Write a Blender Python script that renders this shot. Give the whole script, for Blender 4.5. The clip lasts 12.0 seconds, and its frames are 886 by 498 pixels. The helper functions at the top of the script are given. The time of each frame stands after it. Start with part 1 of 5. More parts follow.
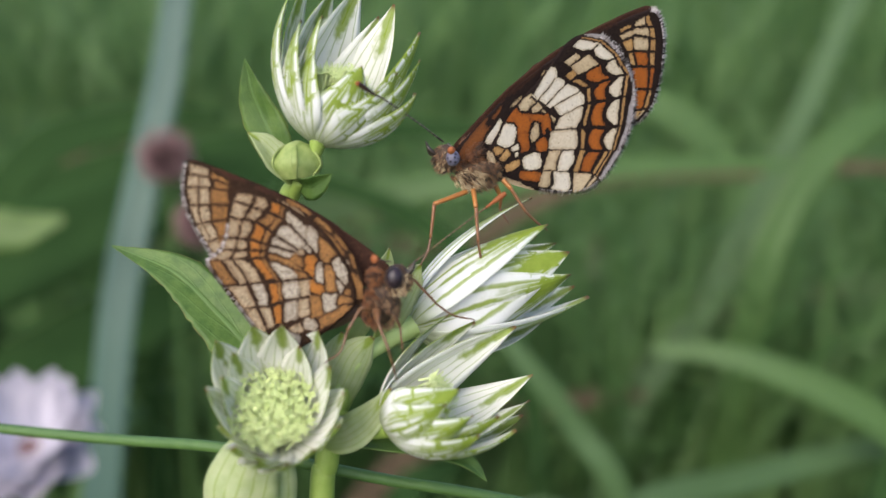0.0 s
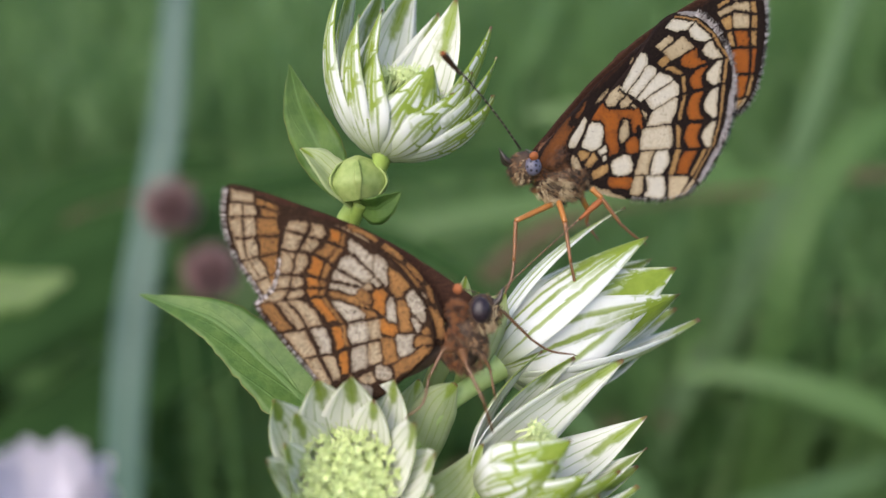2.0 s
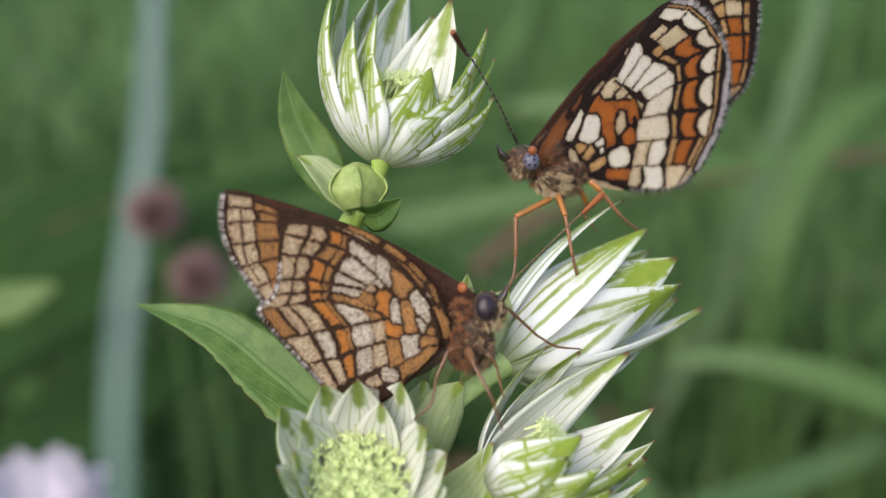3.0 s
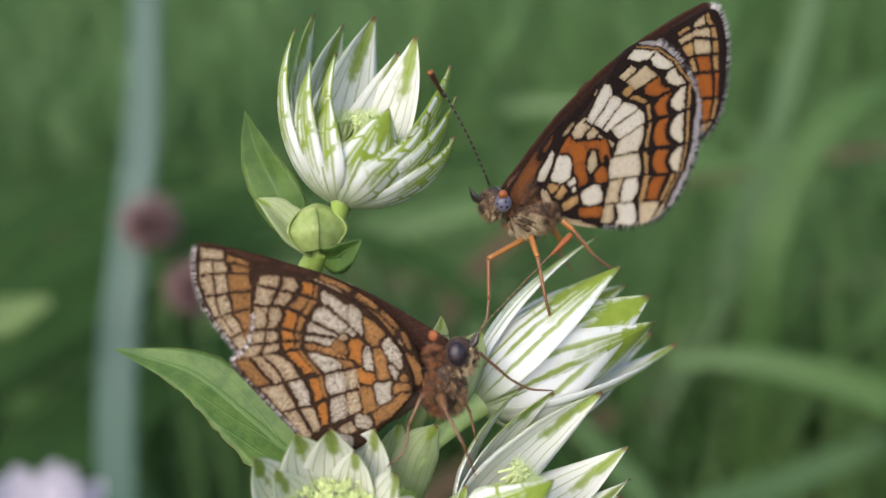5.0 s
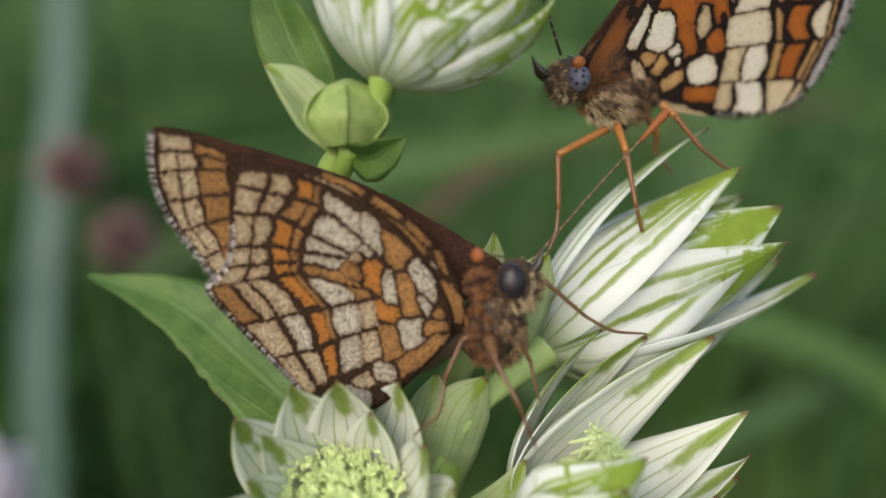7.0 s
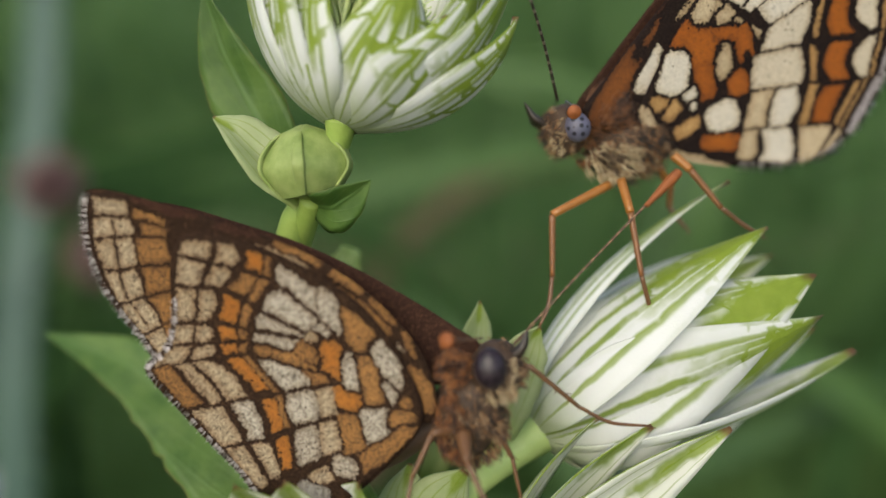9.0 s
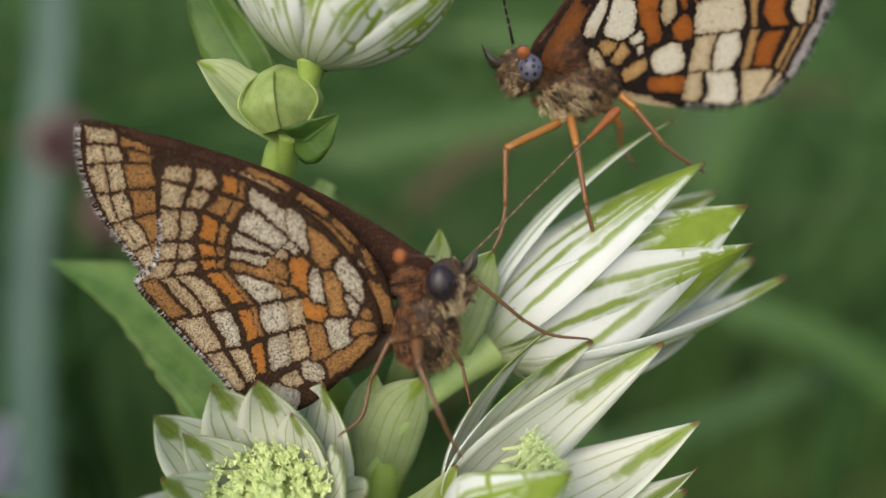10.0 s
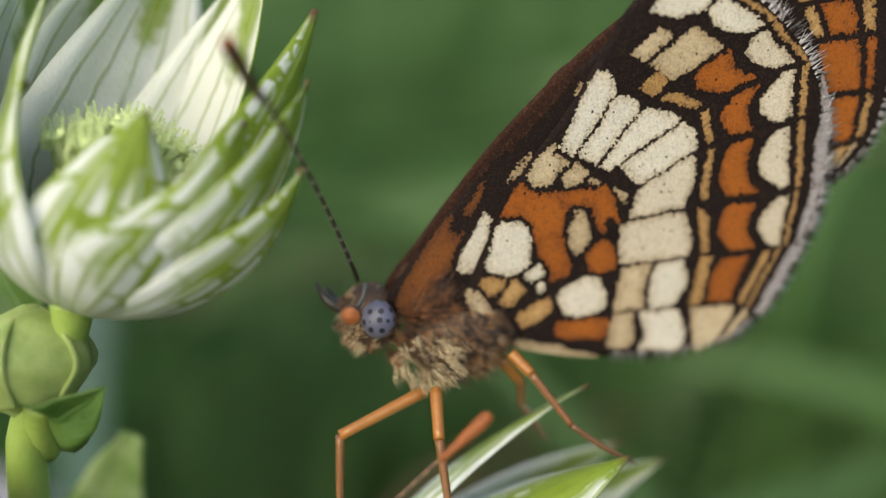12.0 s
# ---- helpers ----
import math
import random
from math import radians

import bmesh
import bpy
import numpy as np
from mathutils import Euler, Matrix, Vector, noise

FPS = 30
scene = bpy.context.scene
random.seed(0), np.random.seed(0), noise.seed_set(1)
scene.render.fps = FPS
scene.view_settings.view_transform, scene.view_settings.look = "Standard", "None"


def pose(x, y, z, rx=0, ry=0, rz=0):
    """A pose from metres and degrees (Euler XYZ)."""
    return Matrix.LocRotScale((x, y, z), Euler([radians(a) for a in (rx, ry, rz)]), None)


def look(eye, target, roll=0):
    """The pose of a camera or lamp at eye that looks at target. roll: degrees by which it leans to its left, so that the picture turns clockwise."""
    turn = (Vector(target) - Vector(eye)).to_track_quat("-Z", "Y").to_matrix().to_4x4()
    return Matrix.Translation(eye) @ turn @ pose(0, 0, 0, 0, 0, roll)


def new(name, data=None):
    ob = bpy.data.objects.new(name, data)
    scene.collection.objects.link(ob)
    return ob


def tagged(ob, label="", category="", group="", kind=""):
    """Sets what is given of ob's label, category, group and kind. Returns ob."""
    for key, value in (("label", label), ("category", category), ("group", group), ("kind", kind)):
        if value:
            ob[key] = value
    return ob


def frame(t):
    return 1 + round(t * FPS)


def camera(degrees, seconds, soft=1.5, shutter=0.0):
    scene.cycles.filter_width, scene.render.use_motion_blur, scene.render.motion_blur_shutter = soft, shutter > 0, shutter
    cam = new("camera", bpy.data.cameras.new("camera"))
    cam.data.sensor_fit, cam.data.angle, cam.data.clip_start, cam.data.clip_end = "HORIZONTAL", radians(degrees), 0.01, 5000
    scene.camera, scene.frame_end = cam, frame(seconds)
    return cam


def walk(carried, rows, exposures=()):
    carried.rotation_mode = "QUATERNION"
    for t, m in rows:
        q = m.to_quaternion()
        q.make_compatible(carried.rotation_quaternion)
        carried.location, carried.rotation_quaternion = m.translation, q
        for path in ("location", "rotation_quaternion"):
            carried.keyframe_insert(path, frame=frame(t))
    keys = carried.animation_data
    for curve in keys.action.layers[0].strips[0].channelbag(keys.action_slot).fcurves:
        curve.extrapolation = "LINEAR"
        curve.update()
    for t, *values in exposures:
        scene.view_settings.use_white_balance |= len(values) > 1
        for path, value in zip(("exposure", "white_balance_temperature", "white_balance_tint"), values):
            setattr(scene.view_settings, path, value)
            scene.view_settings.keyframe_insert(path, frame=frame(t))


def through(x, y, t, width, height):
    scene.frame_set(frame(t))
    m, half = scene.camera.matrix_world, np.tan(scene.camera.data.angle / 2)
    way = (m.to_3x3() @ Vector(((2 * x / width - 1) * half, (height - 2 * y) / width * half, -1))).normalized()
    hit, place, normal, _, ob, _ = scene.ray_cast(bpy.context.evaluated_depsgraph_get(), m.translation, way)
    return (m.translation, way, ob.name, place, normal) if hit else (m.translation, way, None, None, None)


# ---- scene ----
# Lengths of the plants and insects are in millimetres, in the axes of the first camera (x right, y ahead, z up).
cam = camera(58.0, 12.0)
MM = 0.001
EYE, TILT = 0.45, -20.0
BASE = pose(0, 0, EYE, TILT, 0, 0)


def P(x, y, z):
    """A place in metres in the world from millimetres in the first camera's axes."""
    return BASE @ Vector((x * MM, y * MM, z * MM))


def cam_pose(x, y, z, yaw, pitch, roll):
    a, b = radians(yaw), radians(pitch)
    ahead = Vector((-math.sin(a) * math.cos(b), math.cos(a) * math.cos(b), math.sin(b)))
    eye = Vector((x, y, z)) * MM
    return look(eye, eye + ahead, roll)


def swing(turn):
    """How the whole plant has turned on its stem by so many degrees."""
    pivot = Matrix.Translation(Vector((-2, 69, 0)) * MM)
    return BASE @ pivot @ Matrix.Rotation(radians(turn), 4, "Z") @ pivot.inverted()


# seconds; the camera's place and yaw, pitch and roll as the plant sees it; the plant's own turn
PATH = [
    (0, 0.32, 0.08, 0.19, 0.05, 0.52, 0.05, 0.0),
    (0.5, -3.21, 3.94, 0.95, 0.30, 0.67, 0.51, -0.1),
    (1, -4.08, 6.23, 0.34, 1.10, 1.10, -0.11, -0.3),
    (1.5, -3.45, 9.11, -0.12, -0.11, 1.99, -0.84, -0.4),
    (2, -5.15, 10.53, -0.22, 0.77, 3.14, -3.57, -0.7),
    (2.5, -7.15, 9.99, 0.55, -0.04, 2.65, -4.18, -1.0),
    (3, -6.41, 11.06, 0.13, -0.41, 2.71, -5.64, -0.5),
    (3.2, -5.09, 11.38, -1.35, 0.33, 3.45, -6.60, -0.5),
    (4.8, -5.06, 11.04, 2.42, -1.08, 1.56, -6.92, -0.5),
    (5, -4.18, 10.36, 3.05, -0.44, 2.67, -6.53, -0.5),
    (5.5, -3.16, 9.97, 2.41, 0.93, 1.66, -5.88, -1.7),
    (6, -2.07, 15.52, 1.98, 2.28, -0.04, -5.82, -4.6),
    (6.5, 1.72, 23.63, 1.73, 5.50, -0.66, -6.34, -10.6),
    (7, -3.08, 25.43, 0.96, 5.49, -0.82, -6.46, -10.8),
    (7.2, -2.06, 25.85, 1.93, 5.86, -0.91, -6.38, -11.2),
    (8.8, 1.02, 31.89, 3.03, 9.33, -0.95, -6.04, -14.7),
    (9, -0.02, 30.86, 3.61, 8.72, 0.01, -5.93, -15.1),
    (9.5, 1.73, 28.83, 2.07, 9.32, -1.82, -5.61, -15.1),
    (10, 2.93, 27.59, 1.59, 9.88, -2.40, -5.52, -15.1),
    (10.5, 6.26, 26.97, 1.04, 10.56, -2.27, -5.74, -15.7),
    (11, 11.09, 27.51, 5.36, 10.58, -0.19, -5.69, -15.8),
    (11.5, 12.27, 35.73, 6.80, 12.64, 2.10, -5.58, -14.5),
    (12, 9.38, 41.55, 10.55, 11.48, 1.01, -4.81, -11.0),
]
walk(cam, [(t, swing(turn) @ cam_pose(*row)) for t, *row, turn in PATH], [(0.0, 0.06, 6250, 10), (5.0, 0.03, 6250, 10), (5.5, -0.02, 6300, 9), (6.0, -0.17, 6450, 7), (6.5, -0.28, 6550, 4), (9.5, -0.36, 6650, 2), (11.0, -0.32, 6650, 2), (12.0, -0.11, 6700, 1)])

# A small lens opening, focused on the perched pair.
focus = new("focus_point")
focus.location = P(3.0, 69.6, 6.0)
cam.data.dof.use_dof = True
cam.data.dof.focus_object = focus
cam.data.dof.aperture_fstop = 15.5

# ---- light ----
world = bpy.data.worlds.new("World")
scene.world = world
world.use_nodes = True
wn = world.node_tree
sky = wn.nodes.new("ShaderNodeTexSky")
sky.sky_type, sky.sun_disc = "NISHITA", False
sky.sun_elevation, sky.sun_rotation = radians(43), radians(211)
sky.dust_density = 4.0
wn.links.new(sky.outputs["Color"], wn.nodes["Background"].inputs["Color"])
wn.nodes["Background"].inputs["Strength"].default_value = 0.285
sun = new("sun", bpy.data.lights.new("sun", "SUN"))
sun.data.energy, sun.data.angle, sun.data.color = 1.35, radians(75), (1.0, 0.94, 0.86)
sun.matrix_world = look((-0.52, -0.87, 0.95), (0, 0, 0))


# ---- materials ----
class Nodes:
    """A material's node tree, with short ways to add to it."""

    def __init__(self, name, rough=0.6, sheen=0.0, spec=0.4):
        self.m = bpy.data.materials.new(name)
        self.m.use_nodes = True
        self.t = self.m.node_tree
        self.b = self.t.nodes["Principled BSDF"]
        self.b.inputs["Roughness"].default_value = rough
        self.b.inputs["Specular IOR Level"].default_value = spec
        self.b.inputs["Sheen Weight"].default_value = sheen

    def add(self, kind, **values):
        n = self.t.nodes.new(kind)
        for k, v in values.items():
            n.inputs[k.replace("_", " ")].default_value = v
        return n

    def link(self, a, b):
        self.t.links.new(a, b)

    def put(self, socket, value):
        if isinstance(value, (int, float, tuple)):
            socket.default_value = value
        else:
            self.link(value, socket)

    def math(self, op, a, b=0.0, c=0.0):
        n = self.t.nodes.new("ShaderNodeMath")
        n.operation = op
        for s, v in zip(n.inputs, (a, b, c)):
            self.put(s, v)
        return n.outputs[0]

    def mix(self, f, a, b):
        n = self.t.nodes.new("ShaderNodeMix")
        n.data_type = "RGBA"
        self.put(n.inputs["Factor"], f)
        for s, v in ((n.inputs[6], a), (n.inputs[7], b)):
            self.put(s, v if not isinstance(v, tuple) or len(v) == 4 else (*v, 1.0))
        return n.outputs[2]

    def step(self, x, lo, hi):
        n = self.t.nodes.new("ShaderNodeMapRange")
        n.interpolation_type = "SMOOTHSTEP"
        self.put(n.inputs["Value"], x)
        self.put(n.inputs["From Min"], lo)
        self.put(n.inputs["From Max"], hi)
        return n.outputs["Result"]

    def place(self, per_mm=1.0):
        """Object coordinates, in units of 1 / per_mm millimetres."""
        c = self.t.nodes.new("ShaderNodeTexCoord")
        v = self.t.nodes.new("ShaderNodeVectorMath")
        v.operation = "SCALE"
        v.inputs["Scale"].default_value = 1000.0 * per_mm
        self.link(c.outputs["Object"], v.inputs[0])
        return v.outputs[0]

    def uv(self):
        c = self.t.nodes.new("ShaderNodeTexCoord")
        s = self.t.nodes.new("ShaderNodeSeparateXYZ")
        self.link(c.outputs["UV"], s.inputs[0])
        return s.outputs[0], s.outputs[1], c.outputs["UV"]

    def noise(self, vector, scale, detail=3.0, rough=0.55):
        n = self.add("ShaderNodeTexNoise", Scale=scale, Detail=detail, Roughness=rough)
        self.link(vector, n.inputs["Vector"])
        return n.outputs["Fac"]

    def bump(self, height, strength, distance):
        n = self.add("ShaderNodeBump", Strength=strength, Distance=distance)
        self.link(height, n.inputs["Height"])
        self.link(n.outputs["Normal"], self.b.inputs["Normal"])

    def random(self):
        return self.t.nodes.new("ShaderNodeObjectInfo").outputs["Random"]

    def island(self):
        return self.t.nodes.new("ShaderNodeNewGeometry").outputs["Random Per Island"]

    def done(self, colour, through=0.0):
        self.put(self.b.inputs["Base Color"], colour if not isinstance(colour, tuple) else (*colour, 1.0))
        if through:
            t = self.t.nodes.new("ShaderNodeBsdfTranslucent")
            self.put(t.inputs["Color"], colour if not isinstance(colour, tuple) else (*colour, 1.0))
            x = self.add("ShaderNodeMixShader", Fac=through)
            self.link(self.b.outputs[0], x.inputs[1])
            self.link(t.outputs[0], x.inputs[2])
            self.link(x.outputs[0], self.t.nodes["Material Output"].inputs["Surface"])
        return self.m


def scales(name, light, dark, speck=(0.03, 0.02, 0.015), amount=0.5, rim=None):
    """Powdery wing scales, each with its own tone; duller towards a patch's edge, with stray dark scales."""
    k = Nodes(name, 0.85, 0.06 if rim else 0.0, 0.12 if rim else 0.06)
    p = k.place()
    tone = k.mix(k.math("ADD", k.math("MULTIPLY", k.noise(p, 1.3, 3), 0.6), k.math("MULTIPLY", k.random(), 0.4)), dark, light)
    grain = k.noise(p, 14.0, 2, 0.7)
    tone = k.mix(k.step(grain, 0.53 - 0.05 * (amount > 0.8), 0.68 - 0.05 * (amount > 0.8)), tone, k.mix(amount, tone, speck))
    tone = k.mix(k.math("MULTIPLY", k.step(k.noise(p, 5.0, 3, 0.65), 0.53, 0.62), max(0.0, amount - 0.3) * 0.75), tone, speck)
    if rim:
        near = k.t.nodes.new("ShaderNodeAttribute")
        near.attribute_name = "edge"
        tint = k.t.nodes.new("ShaderNodeAttribute")
        tint.attribute_name = "tint"
        tone = k.mix(k.math("MULTIPLY", near.outputs["Fac"], 0.5), tone, rim)
        tone = k.mix(k.math("MULTIPLY", k.step(k.noise(p, 9.0, 2), 0.50, 0.60), k.math("MULTIPLY", near.outputs["Fac"], 0.7)), tone, speck)
        tone = k.mix(k.math("MULTIPLY", k.math("SUBTRACT", tint.outputs["Fac"], 0.3), 0.28), tone, speck)
    k.bump(grain, 0.5, 0.00006)
    return k.done(tone)


M_WHITE = scales("white_wing_scales", (0.68, 0.63, 0.57), (0.56, 0.50, 0.41), amount=0.35, rim=(0.50, 0.37, 0.21))
M_CREAM = scales("cream_wing_scales", (0.57, 0.46, 0.32), (0.43, 0.325, 0.20), amount=0.5, rim=(0.30, 0.18, 0.075))
M_IVORY = scales("ivory_wing_scales", (0.65, 0.58, 0.49), (0.52, 0.44, 0.33), amount=0.4, rim=(0.40, 0.27, 0.14))
M_LILAC = scales("lilac_wing_scales", (0.40, 0.37, 0.39), (0.22, 0.19, 0.195), rim=(0.25, 0.2, 0.19))
M_ORANGE = scales("orange_wing_scales", (0.38, 0.115, 0.015), (0.25, 0.066, 0.009), amount=0.55, rim=(0.16, 0.04, 0.008))
M_RED = scales("worn_orange_scales", (0.36, 0.14, 0.026), (0.24, 0.085, 0.014), amount=0.7, rim=(0.22, 0.09, 0.022))
M_GREYCELL = scales("grey_wing_scales", (0.38, 0.35, 0.31), (0.25, 0.22, 0.18), amount=0.8, rim=(0.15, 0.11, 0.08))
M_TAN = scales("tan_wing_scales", (0.54, 0.34, 0.15), (0.36, 0.20, 0.07), amount=0.6, rim=(0.24, 0.11, 0.035))
M_DARK = scales("dark_wing_membrane", (0.018, 0.012, 0.011), (0.007, 0.005, 0.006), (0.06, 0.036, 0.024))
M_UMBER = scales("brown_wing_membrane", (0.027, 0.015, 0.010), (0.011, 0.0065, 0.005), (0.11, 0.058, 0.03))
M_BROWN = scales("brown_wing_upperside", (0.042, 0.019, 0.013), (0.016, 0.009, 0.008), (0.13, 0.065, 0.035))
M_RUST = scales("rust_wing_base", (0.25, 0.085, 0.020), (0.11, 0.036, 0.012), rim=(0.05, 0.02, 0.01))
M_PALE = scales("worn_cream_scales", (0.47, 0.38, 0.26), (0.29, 0.21, 0.125), amount=0.95, rim=(0.20, 0.105, 0.045))
M_PALEWHITE = scales("worn_white_scales", (0.50, 0.45, 0.375), (0.33, 0.275, 0.21), amount=1.0, rim=(0.20, 0.135, 0.08))
M_AMBER = scales("amber_wing_scales", (0.34, 0.172, 0.056), (0.20, 0.092, 0.026), amount=0.9, rim=(0.12, 0.055, 0.02))


def fur_material(name, a, b, c):
    """Hair in streaks of three colours."""
    k = Nodes(name, 0.7, 0.15, 0.3)
    r = k.math("ADD", k.math("MULTIPLY", k.island(), 0.45), k.math("MULTIPLY", k.step(k.noise(k.place(), 2.4, 2), 0.3, 0.7), 0.55))
    return k.done(k.mix(k.step(r, 0.50, 0.58), k.mix(k.step(r, 0.26, 0.36), b, a), c))


M_FUR = fur_material("brown_and_grey_hair", (0.27, 0.115, 0.035), (0.38, 0.29, 0.19), (0.025, 0.018, 0.016))
M_FURGOLD = fur_material("golden_hair", (0.24, 0.115, 0.042), (0.38, 0.26, 0.15), (0.028, 0.018, 0.014))
M_RUSTFUR = fur_material("rust_hair", (0.20, 0.07, 0.018), (0.27, 0.11, 0.032), (0.05, 0.02, 0.01))
M_CREAMFUR = fur_material("cream_hair", (0.55, 0.44, 0.28), (0.42, 0.32, 0.19), (0.30, 0.20, 0.10))
M_FRINGE = fur_material("white_fringe_hair", (0.54, 0.50, 0.50), (0.30, 0.26, 0.25), (0.44, 0.40, 0.40))
M_FRINGEDARK = fur_material("dark_fringe_hair", (0.05, 0.035, 0.03), (0.09, 0.06, 0.045), (0.03, 0.025, 0.02))


def chitin(name, a, b, rough=0.35):
    k = Nodes(name, rough, 0.0, 0.5)
    p = k.place()
    n = k.noise(p, 5.0, 3)
    k.bump(n, 0.4, 0.00004)
    return k.done(k.mix(n, a, b))


M_LEG = chitin("orange_leg", (0.36, 0.15, 0.03), (0.24, 0.09, 0.02))
M_LEGDARK = chitin("brown_leg", (0.17, 0.080, 0.032), (0.08, 0.040, 0.02))
M_SHIN = chitin("orange_brown_shin", (0.24, 0.10, 0.035), (0.12, 0.052, 0.02))
M_BODY = chitin("dark_body", (0.075, 0.04, 0.02), (0.03, 0.018, 0.012), 0.7)
M_SHAFT = chitin("black_antenna_shaft", (0.02, 0.014, 0.012), (0.04, 0.028, 0.02))
M_RING = chitin("pale_antenna_ring", (0.24, 0.20, 0.16), (0.17, 0.14, 0.11))
M_BROWNSHAFT = chitin("brown_antenna_shaft", (0.07, 0.032, 0.018), (0.11, 0.055, 0.03))
M_BROWNRING = chitin("tan_antenna_ring", (0.24, 0.14, 0.07), (0.18, 0.10, 0.05))
M_CLUB = chitin("dark_antenna_club", (0.06, 0.02, 0.01), (0.025, 0.012, 0.008))
M_CLUBTIP = chitin("orange_antenna_tip", (0.30, 0.085, 0.014), (0.14, 0.040, 0.010), 0.7)


def eye_material(name, base, spot):
    k = Nodes(name, 0.36, 0.0, 0.4)
    v = k.add("ShaderNodeTexVoronoi", Scale=2.9, Randomness=0.25)
    k.link(k.place(), v.inputs["Vector"])
    return k.done(k.mix(k.step(v.outputs["Distance"], 0.27, 0.36), spot, base))


M_EYE = eye_material("lilac_grey_eye", (0.10, 0.097, 0.145), (0.010, 0.010, 0.018))
M_EYEDARK = eye_material("dark_violet_eye", (0.022, 0.014, 0.020), (0.006, 0.004, 0.007))


def bract_material(name, inner, net_from=0.30, pale=((0.79, 0.81, 0.79), (0.87, 0.88, 0.91))):
    """White involucral bract: lengthwise green veins, a green net towards the tip, a red-brown point."""
    k = Nodes(name, 0.5, 0.1, 0.35)
    x, y, uv = k.uv()
    p = k.place()
    off = k.math("ADD", k.math("MULTIPLY", k.math("SUBTRACT", x, 0.5), 2.0), k.math("MULTIPLY", k.math("SUBTRACT", k.noise(p, 0.7, 2), 0.5), 0.10))
    line = k.math("ABSOLUTE", k.math("SINE", k.math("MULTIPLY", off, 9.42)))
    wide = k.math("ADD", 0.18 if inner else 0.36, k.math("MULTIPLY", k.step(y, 0.15, 0.85), 0.12 if inner else 0.40))
    vein = k.math("SUBTRACT", 1.0, k.step(line, k.math("MULTIPLY", wide, 0.4), k.math("MULTIPLY", wide, 1.25)))
    vein = k.math("MULTIPLY", vein, k.math("SUBTRACT", 1.0, k.math("MULTIPLY", k.step(k.math("ABSOLUTE", off), 0.60, 0.92), 0.9)))
    rung = k.math("ADD", k.math("MULTIPLY", y, 15.0), k.math("ADD", k.math("MULTIPLY", k.math("FLOOR", k.math("MULTIPLY", off, 2.0)), 1.7), k.math("MULTIPLY", k.noise(p, 0.8, 2), 5.0)))
    rib = k.math("ABSOLUTE", k.math("SINE", k.math("MULTIPLY", off, 6.283)))
    window = k.math("MULTIPLY", k.step(rib, 0.30, 0.62), k.step(k.math("ABSOLUTE", k.math("SINE", rung)), 0.14, 0.42))
    net = k.math("SUBTRACT", 1.0, k.math("MULTIPLY", window, 0.9))
    edge = k.math("ADD", k.math("MULTIPLY", k.noise(p, 0.8, 2), 0.3), k.math("MULTIPLY", k.math("ABSOLUTE", off), -0.36))
    reach = k.math("ADD", y, edge)
    near_tip = k.step(reach, *((0.80, 1.0) if inner else (net_from, net_from + 0.32)))
    solid = k.step(reach, *((0.80, 0.93) if inner else (0.72, 0.90)))
    green = k.math("MAXIMUM", k.math("MULTIPLY", vein, k.math("MULTIPLY", k.step(k.noise(p, 0.45, 3), 0.2, 0.45), 0.55 if inner else 0.92)), k.math("MULTIPLY", net, near_tip))
    green = k.math("MAXIMUM", green, k.math("MULTIPLY", solid, 0.9 if inner else 1.0))
    foot = k.math("SUBTRACT", 1.0, k.step(y, 0.04, 0.40))
    green = k.math("MAXIMUM", green, k.math("MULTIPLY", foot, 0.6))
    tone = k.mix(k.noise(p, 0.6, 3), *pale)
    leaf = k.mix(k.noise(p, 1.2, 3), (0.19, 0.29, 0.022), (0.35, 0.44, 0.06))
    col = k.mix(green, tone, leaf)
    col = k.mix(k.step(k.math("ADD", y, k.math("MULTIPLY", k.noise(p, 2.0, 2), 0.04)), 0.985, 1.02), col, (0.20, 0.09, 0.04))
    k.bump(k.math("ADD", k.math("MULTIPLY", vein, 0.6), k.noise(p, 6.0, 2)), 0.35, 0.0001)
    return k.done(col, 0.46)


M_BRACT = bract_material("bract_outside", False, 0.20)
M_BRACTWHITE = bract_material("white_bract_outside", False, 0.52)
M_BRACTIN = bract_material("bract_inside", True, pale=((0.82, 0.83, 0.76), (0.90, 0.90, 0.87)))
M_SHEATH = bract_material("veined_sheath", True, pale=((0.30, 0.40, 0.13), (0.60, 0.65, 0.42)))


def leaf_material(name, a, b, vein, through=0.3, rough=0.5, count=16.0):
    k = Nodes(name, rough, 0.0, 0.4)
    x, y, uv = k.uv()
    p = k.place()
    off = k.math("ABSOLUTE", k.math("SUBTRACT", x, 0.5))
    mid = k.math("SUBTRACT", 1.0, k.step(off, 0.015, 0.05))
    side = k.math("ABSOLUTE", k.math("SINE", k.math("ADD", k.math("MULTIPLY", y, count), k.math("MULTIPLY", off, -14.0))))
    side = k.math("SUBTRACT", 1.0, k.step(side, 0.05, 0.25))
    v = k.math("MAXIMUM", mid, k.math("MULTIPLY", side, 0.45))
    n = k.step(k.noise(p, 0.6, 4), 0.32, 0.68)
    col = k.mix(v, k.mix(n, a, b), vein)
    col = k.mix(k.step(off, 0.485, 0.5), col, (0.20, 0.17, 0.06))
    k.bump(k.math("ADD", v, k.noise(p, 3.0, 3)), 0.4, 0.00012)
    return k.done(col, through)


